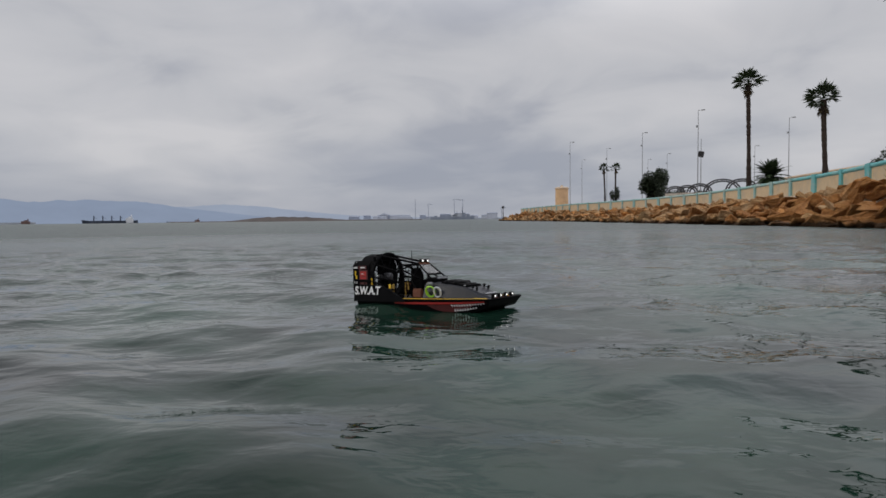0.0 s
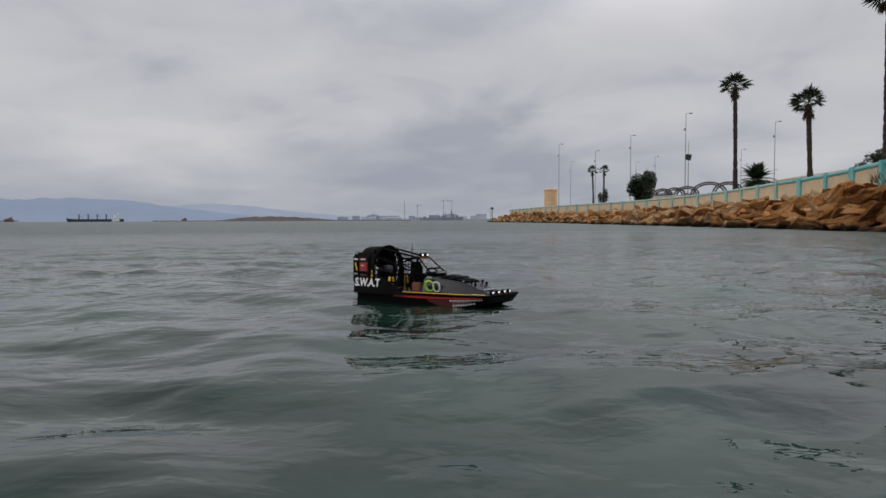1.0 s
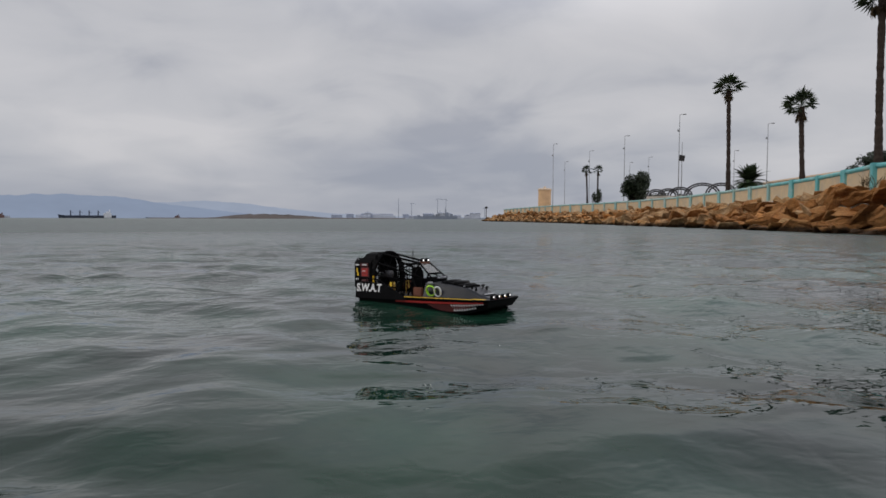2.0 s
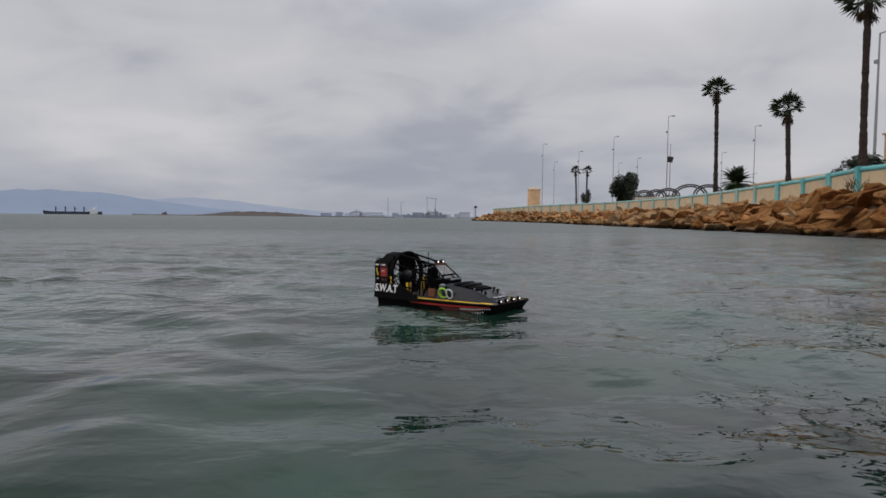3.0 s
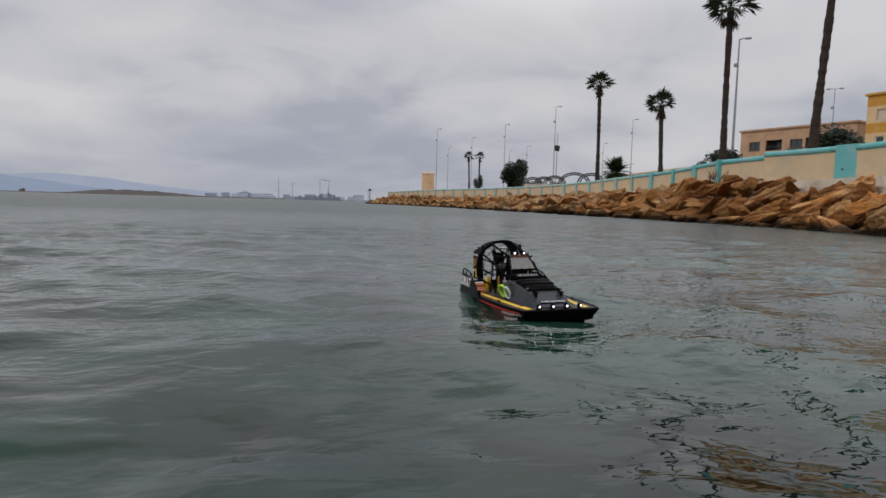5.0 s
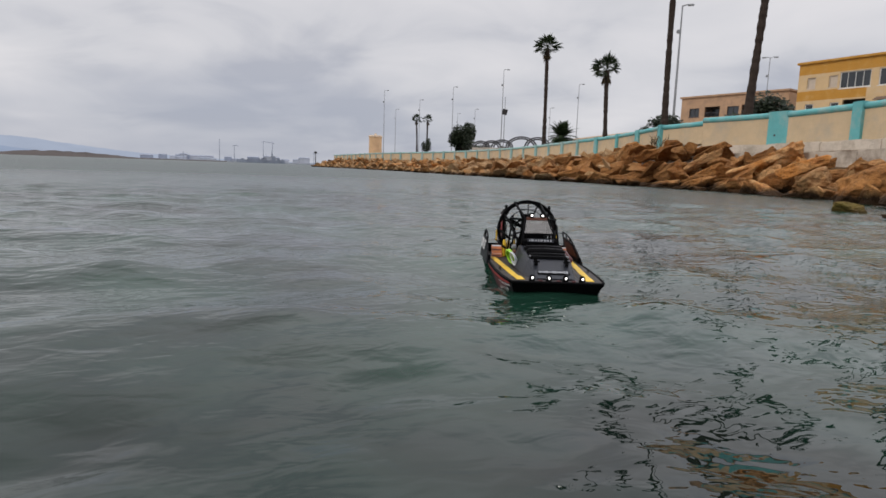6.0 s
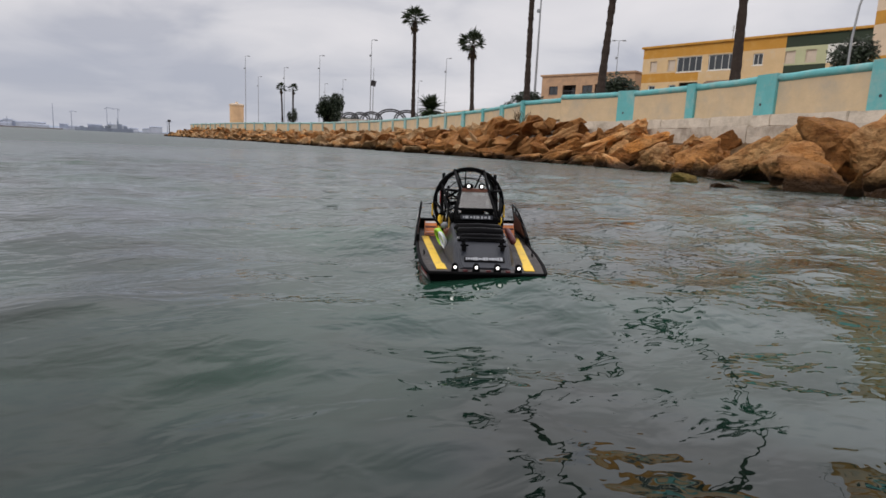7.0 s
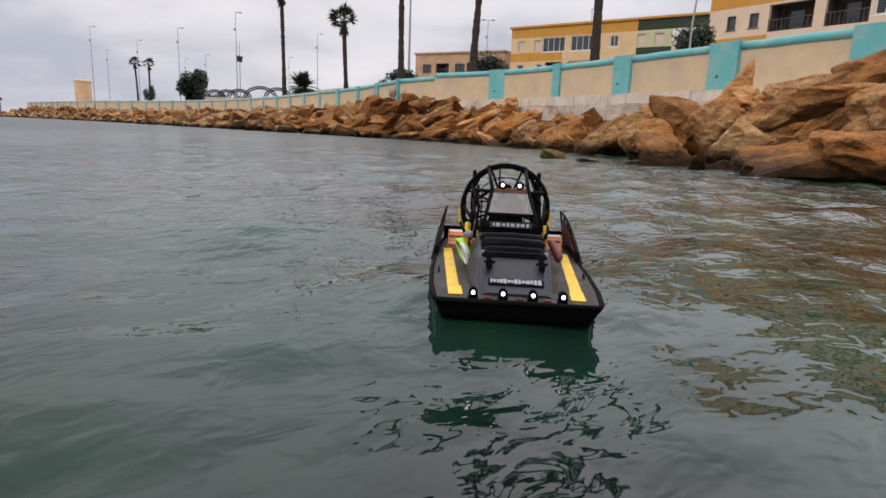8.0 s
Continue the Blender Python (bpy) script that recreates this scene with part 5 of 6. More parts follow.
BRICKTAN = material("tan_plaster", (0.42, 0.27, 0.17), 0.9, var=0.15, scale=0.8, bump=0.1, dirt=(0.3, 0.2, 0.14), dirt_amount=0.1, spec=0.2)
WINFRAME = material("white_window_frame", (0.66, 0.66, 0.64), 0.5, var=0.06, scale=4, bump=0.02)
BLIND = material("pale_roller_blind", (0.50, 0.42, 0.34), 0.8, var=0.12, scale=2, bump=0.05)
# dark colour for balcony insides: the shade of the recess is painted in
DARKROOM = material("shaded_loggia", (0.07, 0.055, 0.045), 0.9, var=0.2, scale=1, bump=0.05)
AWNING = material("brown_awning", (0.16, 0.11, 0.08), 0.8, var=0.15, scale=3, bump=0.1)


def window_unit(house, m, w, h, lights=2, label="", frame_mat=None, pane_mat=None):
    """A window set into the wall: frame, panes and sill."""
    t = 0.08
    fm, pm = frame_mat or WINFRAME, pane_mat or GLASS_DARK

    def rect(x, z, y):
        return [m @ Vector((sx * x, y, sz * z)) for sx, sz in ((-1, -1), (1, -1), (1, 1), (-1, 1))]

    bm = bmesh.new()
    loops = [rect(w / 2, h / 2, -0.06), rect(w / 2, h / 2, 0.06), rect(w / 2 - t, h / 2 - t, 0.06), rect(w / 2 - t, h / 2 - t, -0.06)]
    rows = [[bm.verts.new(p) for p in q] for q in loops]
    for i in range(4):
        P, Q = rows[i], rows[(i + 1) % 4]
        for k in range(4):
            bm.faces.new((P[k], P[(k + 1) % 4], Q[(k + 1) % 4], Q[k]))
    bmesh.ops.recalc_face_normals(bm, faces=bm.faces[:])
    win = part("window", bm, fm, house, label)
    for k in range(1, lights):
        bm = bmesh.new()
        box(bm, (0.05, 0.1, h - 2 * t), m @ Matrix.Translation((-w / 2 + w * k / lights, 0.0, 0)))
        part("mullion", bm, fm, win)
    for k in range(lights):
        bm = bmesh.new()
        box(bm, (w / lights - 0.06, 0.02, h - 2 * t), m @ Matrix.Translation((-w / 2 + w * (k + 0.5) / lights, 0.02, 0)))
        part("pane", bm, pm, win)
    bm = bmesh.new()
    box(bm, (w + 0.2, 0.25, 0.07), m @ Matrix.Translation((0, -0.06, -h / 2 - 0.05)))
    part("sill", bm, fm, win)


def block(a, b, depth, top, name, label, base, bands, units, base_z=2.0):
    """A flat-roofed block with its front from a to b. bands: (z0, z1, material). units: (along, z, w, h, lights, kind)."""
    a, b = Vector((*a, 0)), Vector((*b, 0))
    n, d = (b - a).length, (b - a).normalized()
    ang = math.degrees(math.atan2(d.y, d.x))
    house = empty(name, pose(a.x, a.y, 0, 0, 0, ang))
    tagged(house, label, "building")
    # the front faces the sea: local -y
    # wall built round its openings
    xs = sorted({0.0, n, *[u[0] - u[2] / 2 for u in units], *[u[0] + u[2] / 2 for u in units]})
    zs = sorted({base_z, top, *[u[1] - u[3] / 2 for u in units], *[u[1] + u[3] / 2 for u in units], *[q for bd in bands for q in bd[:2]]})
    mats = [base] + [bd[2] for bd in bands]
    bm = bmesh.new()
    for x0, x1 in zip(xs, xs[1:]):
        for z0, z1 in zip(zs, zs[1:]):
            cx, cz = (x0 + x1) / 2, (z0 + z1) / 2
            if x1 - x0 < 1e-4 or z1 - z0 < 1e-4:
                continue
            if any(abs(cx - u[0]) < u[2] / 2 and abs(cz - u[1]) < u[3] / 2 for u in units):
                continue
            k = 0
            for i, bd in enumerate(bands):
                if bd[0] <= cz <= bd[1] and (len(bd) < 4 or bd[3] <= cx <= bd[4]):
                    k = i + 1
            f0 = len(bm.faces)
            box(bm, (x1 - x0, 0.3, z1 - z0), pose(cx, 0.15, cz))
            bm.faces.ensure_lookup_table()
            for f in bm.faces[f0:]:
                f.material_index = k
    part("wall", bm, mats, house)
    bm = bmesh.new()
    box(bm, (n, 0.3, top - base_z), pose(n / 2, depth, (top + base_z) / 2))
    for x in (0.15, n - 0.15):
        box(bm, (0.3, depth - 0.5, top - base_z), pose(x, depth / 2 + 0.1, (top + base_z) / 2))
    part("wall", bm, base, house)
    bm = bmesh.new()
    box(bm, (n + 0.4, depth + 0.5, 0.25), pose(n / 2, depth / 2, top + 0.13), 0.03)
    part("roof", bm, bands[0][2] if bands else base, house)
    for k, (x, z, w, h, lights, kind) in enumerate(units):
        if kind == "window":
            window_unit(house, pose(x, 0.16, z), w, h, lights)
        elif kind == "blind":
            window_unit(house, pose(x, 0.16, z), w, h, lights, "window with its pale blind down", BLIND, BLIND)
        elif kind == "opening":
            window_unit(house, pose(x, 0.16, z), w, h, lights, "dark window with a dark frame", DARKMETAL, GLASS_DARK)
        else:
            bm = bmesh.new()
            mouth, back_ = [[(x + sx * w / 2, y, z + sz * h / 2) for sx, sz in ((-1, -1), (1, -1), (1, 1), (-1, 1))] for y in (0.29, 1.6)]
            vm, vb = [bm.verts.new(p) for p in mouth], [bm.verts.new(p) for p in back_]
            bm.faces.new(vb)
            for q in range(4):
                bm.faces.new((vm[q], vm[(q + 1) % 4], vb[(q + 1) % 4], vb[q]))
            log = part("balcony", bm, DARKROOM, house, "shaded recessed balcony")
            bm = bmesh.new()
            for q in range(int(w / 0.28) + 1):
                box(bm, (0.04, 0.04, h * 0.42), pose(x - w / 2 + 0.05 + q * (w - 0.1) / max(1, int(w / 0.28)), 0.06, z - h * 0.28))
            box(bm, (w, 0.05, 0.06), pose(x, 0.06, z - h * 0.06))
            part("railing", bm, DARKMETAL, log)
            bm = bmesh.new()
            box(bm, (w * 0.42, 0.06, h * 0.8), pose(x - w * 0.15, 1.5, z - h * 0.08))
            part("balcony_door", bm, GLASS_DARK, log)
            if kind == "awning":
                bm = bmesh.new()
                box(bm, (w, 1.0, 0.05), pose(x, -0.35, z + h * 0.42, 25, 0, 0))
                part("awning", bm, AWNING, log, "brown cloth awning")
    return house


def rows_of(n, z, spec):
    return [(n * f, z, w, h, l, k) for f, w, h, l, k in spec]


# the long orange block with its green end
A, B = polar(47.55, 80), polar(64.6, 71)
n = (B - A).length
spec = [(0.06, 0.9, 1.2, 1, "blind"), (0.155, 0.9, 1.2, 1, "blind"), (0.245, 3.0, 1.7, 4, "window"), (0.40, 3.0, 1.7, 4, "window"), (0.56, 1.0, 1.2, 2, "window"),
        (0.69, 1.0, 1.2, 1, "blind"), (0.77, 1.0, 1.2, 1, "blind"), (0.90, 1.0, 1.2, 2, "window")]
low = [(0.06, 0.9, 1.3, 1, "window"), (0.17, 0.9, 1.3, 1, "window"), (0.25, 2.2, 1.7, 2, "balcony"), (0.40, 3.0, 1.7, 2, "awning"), (0.53, 1.0, 1.2, 2, "window"), (0.70, 1.0, 1.2, 2, "window"), (0.85, 1.0, 1.2, 2, "window")]
T1 = 13.35
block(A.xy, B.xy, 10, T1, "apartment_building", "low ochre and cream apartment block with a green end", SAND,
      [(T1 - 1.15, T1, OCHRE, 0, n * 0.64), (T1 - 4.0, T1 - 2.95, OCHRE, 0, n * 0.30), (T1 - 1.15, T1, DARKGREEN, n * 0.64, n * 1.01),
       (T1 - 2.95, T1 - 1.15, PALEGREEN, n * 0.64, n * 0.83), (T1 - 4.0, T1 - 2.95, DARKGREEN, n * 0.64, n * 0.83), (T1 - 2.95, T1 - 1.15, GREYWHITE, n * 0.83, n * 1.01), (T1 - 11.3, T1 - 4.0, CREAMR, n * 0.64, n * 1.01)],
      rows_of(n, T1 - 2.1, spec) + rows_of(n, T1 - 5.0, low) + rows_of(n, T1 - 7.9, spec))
# aerial on its roof
aerial = empty("roof_aerial", Matrix.Translation(polar(54.5, 78.5, T1 + 0.2)))
tagged(aerial, "thin television aerial on the roof of the ochre block", "aerial")
bm = bmesh.new()
tube(bm, [(0, 0, 0), (0, 0, 2.1)], 0.04, 6)
part("mast", bm, STEEL, aerial)
for zz, ww in ((2.0, 0.5), (1.8, 0.7), (1.55, 0.55)):
    bm = bmesh.new()
    tube(bm, [(-ww / 2, 0, zz), (ww / 2, 0, zz)], 0.025, 5)
    part("cross_rod", bm, STEEL, aerial)
# the nearer ochre block
A, B = polar(64.2, 52), polar(88.0, 44)
n = (B - A).length
spec = [(0.085, 0.7, 1.0, 1, "opening"), (0.165, 0.7, 1.0, 1, "opening"), (0.285, 3.0, 1.8, 2, "balcony"), (0.45, 2.6, 1.9, 2, "balcony"), (0.55, 1.2, 1.2, 2, "window"), (0.70, 3.0, 1.9, 2, "balcony"), (0.86, 1.2, 1.2, 2, "window")]
spec2 = [(0.055, 1.0, 1.3, 2, "blind"), (0.13, 1.0, 1.3, 2, "blind"), (0.25, 1.5, 1.3, 2, "window"), (0.42, 1.8, 1.4, 3, "window"), (0.55, 1.2, 1.2, 2, "window"), (0.70, 1.8, 1.4, 3, "window"), (0.86, 1.2, 1.2, 2, "window")]
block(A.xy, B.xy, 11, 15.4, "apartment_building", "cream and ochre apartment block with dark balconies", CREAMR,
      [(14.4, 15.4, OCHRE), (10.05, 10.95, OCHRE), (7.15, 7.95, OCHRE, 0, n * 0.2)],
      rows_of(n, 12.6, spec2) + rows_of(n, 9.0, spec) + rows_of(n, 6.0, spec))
# the tan building
A, B = polar(38.85, 95), polar(47.0, 88)
n = (B - A).length
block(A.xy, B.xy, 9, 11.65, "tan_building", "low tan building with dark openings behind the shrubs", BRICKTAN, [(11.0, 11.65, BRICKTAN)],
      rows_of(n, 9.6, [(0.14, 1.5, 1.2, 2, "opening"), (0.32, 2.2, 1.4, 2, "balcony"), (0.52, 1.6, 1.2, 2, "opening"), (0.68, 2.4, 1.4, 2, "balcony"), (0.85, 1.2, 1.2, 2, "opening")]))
# low pale building beyond the palms
A, B = polar(29.6, 128), polar(36.6, 98)
n = (B - A).length
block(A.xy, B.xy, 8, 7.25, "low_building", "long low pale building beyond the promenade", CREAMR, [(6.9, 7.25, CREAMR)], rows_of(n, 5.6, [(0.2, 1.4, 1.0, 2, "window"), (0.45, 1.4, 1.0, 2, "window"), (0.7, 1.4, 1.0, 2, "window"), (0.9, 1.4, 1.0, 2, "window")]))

TOWERTAN = material("tan_tower_plaster", (0.58, 0.38, 0.22), 0.85, var=0.15, scale=0.8, bump=0.1, spec=0.2)
# ---- tower at the end of the promenade ----
tower = empty("water_tower", Matrix.Translation(polar(11.25, 140, 2.0)))
tagged(tower, "squat cream round tower at the far end of the promenade", "tower")
for zs, rs, mm, nm in (([0, 4.9, 5.2], [1.5, 1.46, 1.55], TOWERTAN, "shaft"), ([5.2, 5.45, 5.6], [1.58, 1.58, 1.15], CREAMR, "cornice"), ([5.6, 6.0], [0.35, 0.25], CREAMR, "cap")):
    bm = bmesh.new()
    tube(bm, [(0, 0, z) for z in zs], rs, 18)
    part(nm, bm, mm, tower)

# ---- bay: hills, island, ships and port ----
# the hills' haze is painted as their glow colour
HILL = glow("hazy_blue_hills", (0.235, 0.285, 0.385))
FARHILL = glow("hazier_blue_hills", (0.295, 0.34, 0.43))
SHIPHULL = material("dark_ship_hull", (0.035, 0.045, 0.07), 0.6, var=0.2, scale=0.05, bump=0.0, fine=1)
SHIPRED = material("rust_red_ship_paint", (0.15, 0.085, 0.075), 0.7, var=0.2, scale=0.05, bump=0.0, fine=1)
SHIPWHITE = material("white_ship_house", (0.66, 0.67, 0.70), 0.6, var=0.1, scale=0.05, bump=0.0, fine=1)
SCRUB = material("scrubby_island_ground", (0.065, 0.052, 0.047), 0.95, var=0.4, scale=0.03, bump=0.0, fine=0.4)
# port greys lightened and blued: distance haze is painted into both
PORTGREY = material("hazy_port_steel", (0.27, 0.30, 0.37), 0.8, var=0.2, scale=0.05, bump=0.0, fine=1)
PORTPALE = material("hazy_port_sheds", (0.42, 0.44, 0.49), 0.8, var=0.2, scale=0.03, bump=0.0, fine=1)


def hills(name, d, profile, mat, seed):
    """A ridge with depth along a bearing; profile: (bearing, angle of the skyline)."""
    rng = random.Random(seed)
    bm = bmesh.new()
    rows = []
    az = np.linspace(profile[0][0], profile[-1][0], 160)
    for a in az:
        h = d * math.tan(radians(float(np.interp(a, [p[0] for p in profile], [p[1] for p in profile]))))
        h *= 1 + 0.05 * noise.noise(Vector((a * 0.9, seed, 0))) + 0.03 * noise.noise(Vector((a * 3.1, seed, 4)))
        f, b = polar(a, d - 320, -2), polar(a, d + 200, -2)
        m, mm = polar(a, d, max(0, h)), polar(a, d - 170, max(0, h * 0.55))
        rows.append([bm.verts.new(p) for p in (f, mm, m, b)])
    for A_, B_ in zip(rows, rows[1:]):
        for k in range(3):
            bm.faces.new((A_[k], A_[k + 1], B_[k + 1], B_[k]))
    tagged(part(name, bm, mat), "hazy blue hills across the bay", "hills", kind="structure")


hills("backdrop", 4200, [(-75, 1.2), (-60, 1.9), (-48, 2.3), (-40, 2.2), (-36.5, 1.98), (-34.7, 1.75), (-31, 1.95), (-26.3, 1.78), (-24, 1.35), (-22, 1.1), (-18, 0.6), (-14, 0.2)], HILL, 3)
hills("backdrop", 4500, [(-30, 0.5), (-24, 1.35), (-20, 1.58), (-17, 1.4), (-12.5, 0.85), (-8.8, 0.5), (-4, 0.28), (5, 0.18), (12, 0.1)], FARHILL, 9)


def island():
    bm = bmesh.new()
    rows = []
    for a in np.linspace(-24.6, -2.0, 90):
        e = float(np.interp(a, [-24.6, -20, -19, -17.4, -15.3, -12.9, -11.5, -10, -9, -2], [0.07, 0.08, 0.14, 0.36, 0.44, 0.38, 0.30, 0.16, 0.1, 0.08]))
        h = 1500 * math.tan(radians(e)) * (1 + 0.2 * noise.noise(Vector((a * 2.3, 0, 0))) + 0.12 * noise.noise(Vector((a * 9, 1, 0))))
        rows.append([bm.verts.new(p) for p in (polar(a, 1440, -1), polar(a, 1462, h * 0.35), polar(a, 1500, h), polar(a, 1580, -1))])
    for A_, B_ in zip(rows, rows[1:]):
        for k in range(3):
            bm.faces.new((A_[k], A_[k + 1], B_[k + 1], B_[k]))
    tagged(part("island", bm, SCRUB), "low dark scrubby island in the bay", "island", kind="structure")


island()


def cargo_ship(az0, az1, d, hull, house, label, cranes=4, red=None, scale=1.0, house_el=0.74):
    a, b = polar(az0, d), polar(az1, d)
    n = (b - a).length
    ship = empty("cargo_ship", pose(a.x, a.y, 0, 0, 0, math.degrees(math.atan2((b - a).y, (b - a).x))))
    tagged(ship, label, "ship")
    hh = n * 0.055 * scale
    bm = bmesh.new()
    loft(bm, [[(x * n, -w * n * 0.07, -1), (x * n - (0.02 * n if x < 0.1 else 0), -w * n * 0.075, z * hh), (x * n - (0.02 * n if x < 0.1 else 0), w * n * 0.075, z * hh), (x * n, w * n * 0.07, -1)]
              for x, w, z in ((0.0, 0.1, 1.35), (0.06, 0.7, 1.2), (0.12, 1, 1.0), (0.85, 1, 1.0), (0.97, 0.9, 1.05), (1.0, 0.6, 1.1))])
    part("hull", bm, hull, ship)
    if red:
        bm = bmesh.new()
        box(bm, (n * 0.86, n * 0.151, hh * 0.28), pose(n * 0.52, 0, hh * 0.1))
        part("boot_top", bm, red, ship)
    top = d * math.tan(radians(house_el))
    bm = bmesh.new()
    box(bm, (n * 0.14, n * 0.153, top * 0.55), pose(n * 0.845, 0, top * 0.275 + 0.5), n * 0.004)
    box(bm, (n * 0.05, n * 0.13, top * 0.22), pose(n * 0.85, 0, top * 0.64), n * 0.003)
    box(bm, (n * 0.02, n * 0.03, top * 0.35), pose(n * 0.885, 0, top * 0.80), n * 0.003)
    part("deckhouse", bm, house, ship)
    for k in range(cranes):
        bm = bmesh.new()
        x = n * (0.2 + 0.16 * k)
        tube(bm, [(x, 0, hh), (x, 0, top * 0.85)], n * 0.011, 6)
        tube(bm, [(x, 0, top * 0.72), (x + n * 0.05, 0, top * 0.55)], n * 0.003, 5)
        part("deck_crane", bm, hull, ship)
    return ship


cargo_ship(-31.1, -27.05, 2100, SHIPHULL, SHIPWHITE, "dark blue bulk carrier with white deckhouse at anchor", 4)
cargo_ship(-24.8, -21.9, 2000, PORTGREY, SHIPRED, "low grey barge with a brown deckhouse", 0, None, 0.45, 0.36)
cargo_ship(-38.5, -34.3, 3200, PORTPALE, SHIPRED, "hazy distant freighter with a brown deckhouse", 0, None, 0.6, 0.42)


def port():
    rng = random.Random(5)
    bm = bmesh.new()
    loft(bm, [[p - Vector((0, 0, 1)), p + Vector((0, 0, 5)), q + Vector((0, 0, 5)), q - Vector((0, 0, 1))] for p, q in ((polar(a, 2600), polar(a, 2900)) for a in (-9.0, -3.0, 2.0, 8.0))])
    tagged(part("quay", bm, PORTPALE), "long low port quay across the bay", "quay", kind="structure")
    for k in range(24):
        a = rng.uniform(-8.5, 5.5)
        w, h = rng.uniform(18, 60), rng.uniform(6, 22)
        shed = empty("port_building", place_turn(polar(a, 2620 + rng.uniform(0, 150), 5), -a))
        tagged(shed, "hazy grey port shed on the far quay", "shed", "port sheds")
        bm = bmesh.new()
        box(bm, (w, 30, h), pose(0, 0, h / 2), 0.5)
        part("wall", bm, PORTPALE if k % 3 else PORTGREY, shed)
        bm = bmesh.new()
        loft(bm, [[(x, -16, h), (x, 0, h + 4), (x, 16, h)] for x in (-w / 2 - 1, w / 2 + 1)])
        part("roof", bm, PORTGREY, shed)
    # grey vessel in dock
    a, b = polar(-1.2, 2300), polar(3.0, 2300)
    n = (b - a).length
    v = empty("grey_vessel", pose(a.x, a.y, 0, 0, 0, math.degrees(math.atan2((b - a).y, (b - a).x))))
    tagged(v, "dark grey vessel lying in the distant port", "ship")
    bm = bmesh.new()
    loft(bm, [[(x * n, -8 * w, -1), (x * n, -9 * w, 11 * z), (x * n, 9 * w, 11 * z), (x * n, 8 * w, -1)] for x, w, z in ((0, 0.2, 1.1), (0.1, 0.9, 1), (0.9, 1, 1), (1, 0.7, 1.1))])
    part("hull", bm, PORTGREY, v)
    for x, w, h in ((0.12, 0.07, 4), (0.30, 0.16, 3.5), (0.45, 0.07, 6), (0.56, 0.12, 8), (0.76, 0.08, 15), (0.73, 0.03, 24), (0.86, 0.06, 9), (0.95, 0.04, 4)):
        bm = bmesh.new()
        box(bm, (w * n, 14, h), pose(x * n, 0, 11 + h / 2), 0.6)
        part("superstructure", bm, PORTGREY, v)
    for x, h in ((0.6, 34), (0.72, 46)):
        bm = bmesh.new()
        tube(bm, [(x * n, 0, 15), (x * n, 0, h)], [1.2, 0.6], 6)
        part("mast", bm, PORTGREY, v)
    bm = bmesh.new()
    loft(bm, [[(x * n, -7, 11), (x * n, -7, 11 + h), (x * n, 7, 11 + h), (x * n, 7, 11)] for x, h in ((0.52, 4), (0.58, 10), (0.68, 14), (0.72, 13))])
    part("deckhouse", bm, PORTPALE, v, "pale sloping deckhouse")
    # cranes and chimney
    for a, el, jib in ((-2.63, 2.0, 0), (-1.39, 1.5, 12), (1.1, 1.95, 16), (1.9, 1.9, -14), (-5.6, 0.8, 0), (5.6, 1.1, 14)):
        h = 2600 * math.tan(radians(el))
        c = empty("harbour_crane" if jib else "chimney", place_turn(polar(a, 2600, 0), -a))
        tagged(c, "hazy slender port crane" if jib else "slender grey industrial chimney far off", "crane" if jib else "chimney")
        bm = bmesh.new()
        tube(bm, [(0, 0, 0), (0, 0, h)], [1.5, 0.8], 6)
        part("tower", bm, PORTGREY, c)
        if jib:
            bm = bmesh.new()
            tube(bm, [(-jib * 0.5, 0, h * 0.93), (0, 0, h), (jib * 1.4, 0, h * 0.97)], 0.9, 5)
            part("jib", bm, PORTGREY, c)


port()
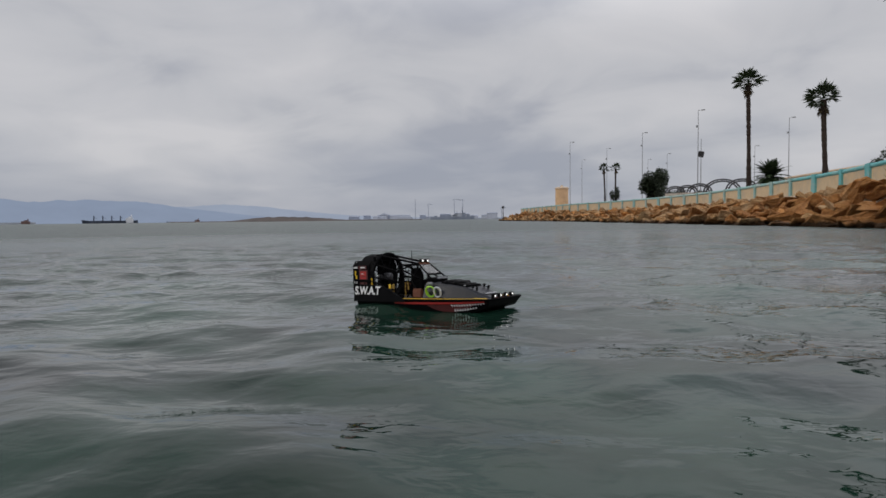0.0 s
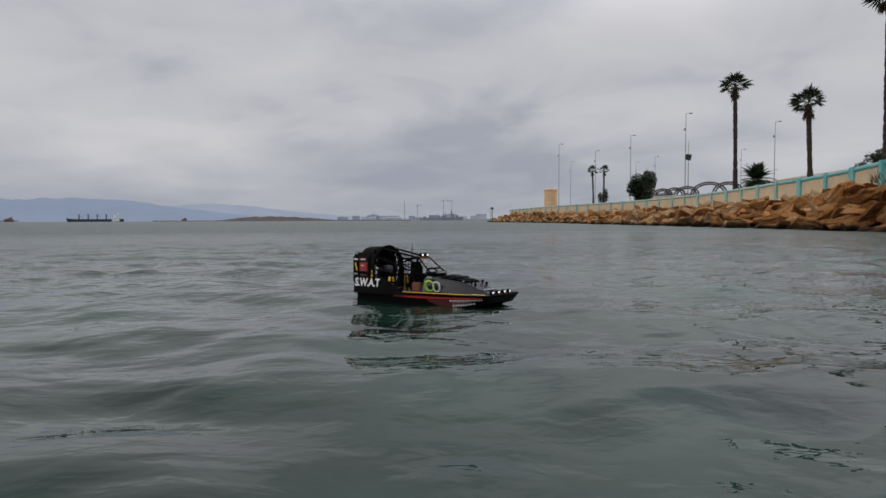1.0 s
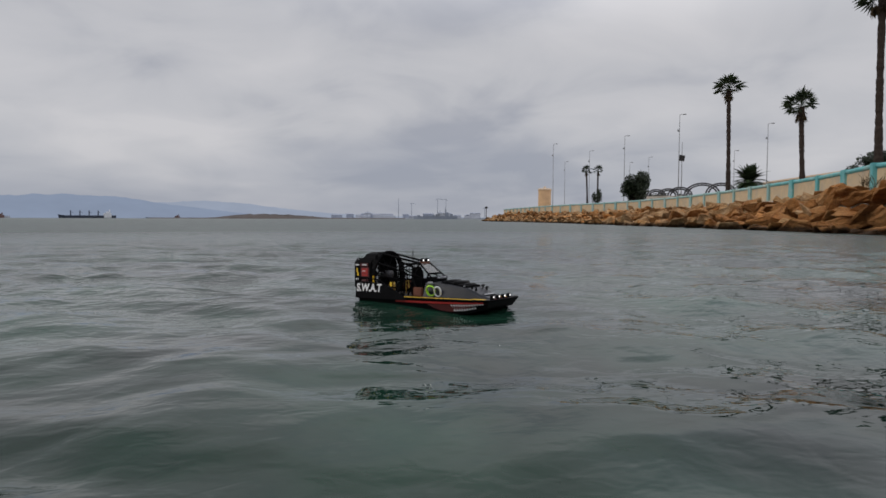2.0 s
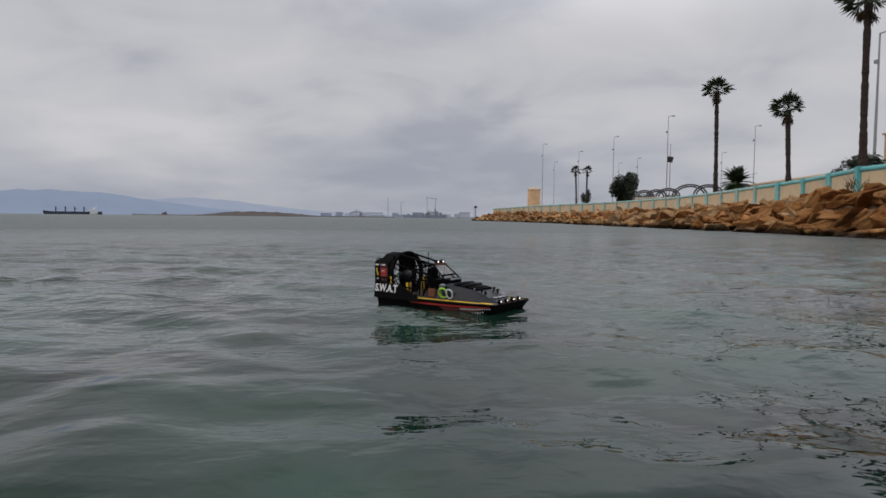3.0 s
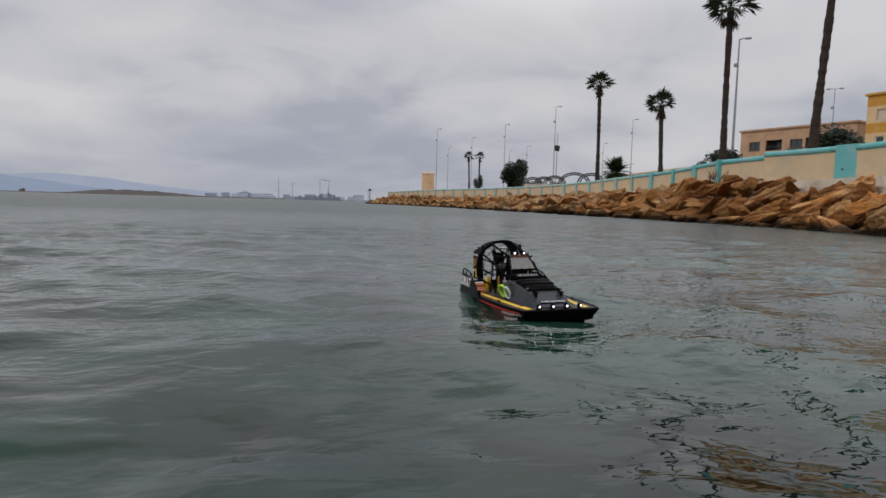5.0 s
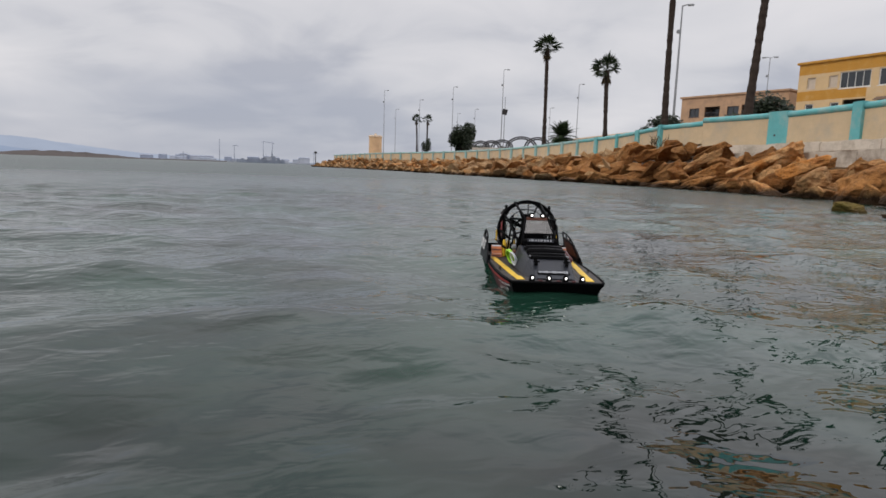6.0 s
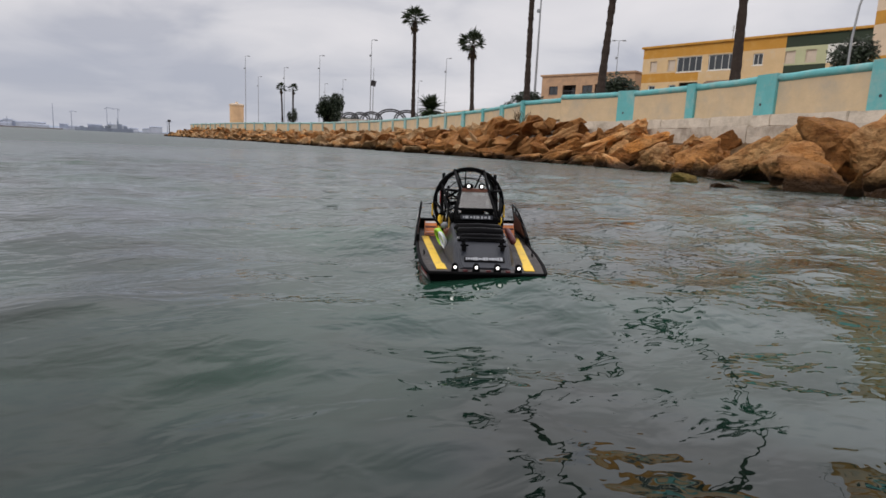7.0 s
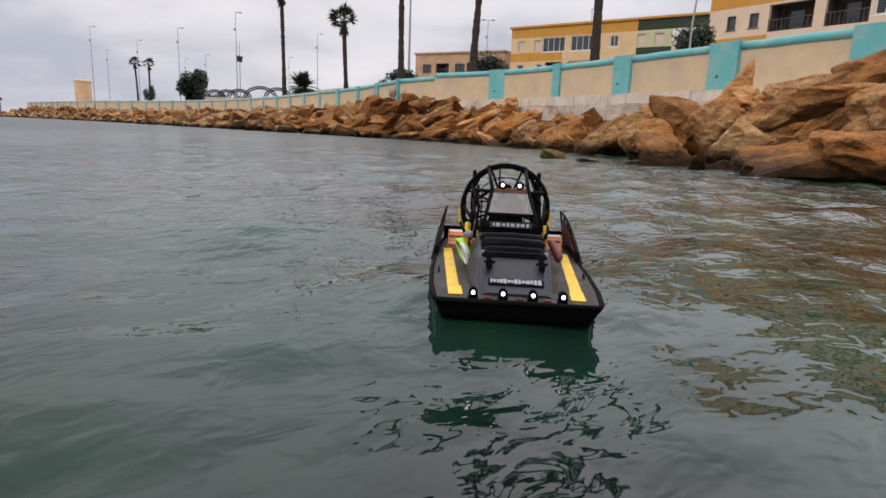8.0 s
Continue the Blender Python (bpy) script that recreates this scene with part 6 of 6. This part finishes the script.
# small beacon on the tip of the breakwater
beacon = empty("beacon", Matrix.Translation(polar(5.75, 146, 0.0)))
tagged(beacon, "small dark beacon post at the tip of the breakwater", "beacon")
bm = bmesh.new()
tube(bm, [(0, 0, -0.6), (0, 0, 3.4)], [0.12, 0.08], 8)
part("post", bm, DARKMETAL, beacon)
bm = bmesh.new()
box(bm, (0.6, 0.6, 0.5), pose(0, 0, 3.3), 0.06)
part("lantern", bm, DARKMETAL, beacon)


BOAT_ROWS = [  # seconds, x, y, z, roll, pitch, yaw
    (0, 0.3207, 3.0743, 0.0168, -2.28, -3.15, -35.19),
    (0.5, 0.3291, 3.0952, -0.0069, -1.54, -0.01, -36.47),
    (1, 0.3734, 3.1296, -0.0013, -2.17, -1.01, -35.85),
    (1.5, 0.4040, 3.1427, 0.0074, -3.01, -2.14, -35.57),
    (3, 0.5332, 3.2337, 0.0040, 0.76, -0.75, -43.03),
    (3.5, 0.7380, 3.0108, -0.0145, 0.22, 0.12, -53.36),
    (4, 0.9453, 2.7066, -0.0089, -1.00, -0.70, -66.13),
    (4.5, 1.0809, 2.5252, -0.0032, 1.72, -1.82, -76.37),
    (4.7, 1.0445, 2.4088, -0.0148, 2.64, -2.06, -82.61),
    (5.8, 1.0056, 1.9377, 0.0001, -2.32, -0.99, -104.32),
    (6, 1.0350, 1.8579, -0.0131, -0.15, -0.49, -107.22),
    (6.5, 0.9930, 1.6110, -0.0130, -0.39, -0.24, -114.41),
    (7, 0.9395, 1.3461, -0.0171, 0.75, 0.69, -118.24),
    (7.5, 0.8780, 1.0228, -0.0040, -0.60, -0.85, -125.33),
    (8, 0.8777, 0.7457, 0.0027, -0.35, -1.71, -135.11),
]


def motions():
    walk(boat, [(t, pose(x, y, z, roll, pitch, yaw)) for t, x, y, z, roll, pitch, yaw in BOAT_ROWS])
    walk(propeller, [(k / 10, pose(-0.862, 0, 0.170, 76 * k, 0, 0)) for k in range(81)])
    walk(sea, [(0.0, pose(0, 0, 0)), (4.0, pose(-0.5, -0.9, 0)), (8.0, pose(-1.0, -1.8, 0))])


motions()
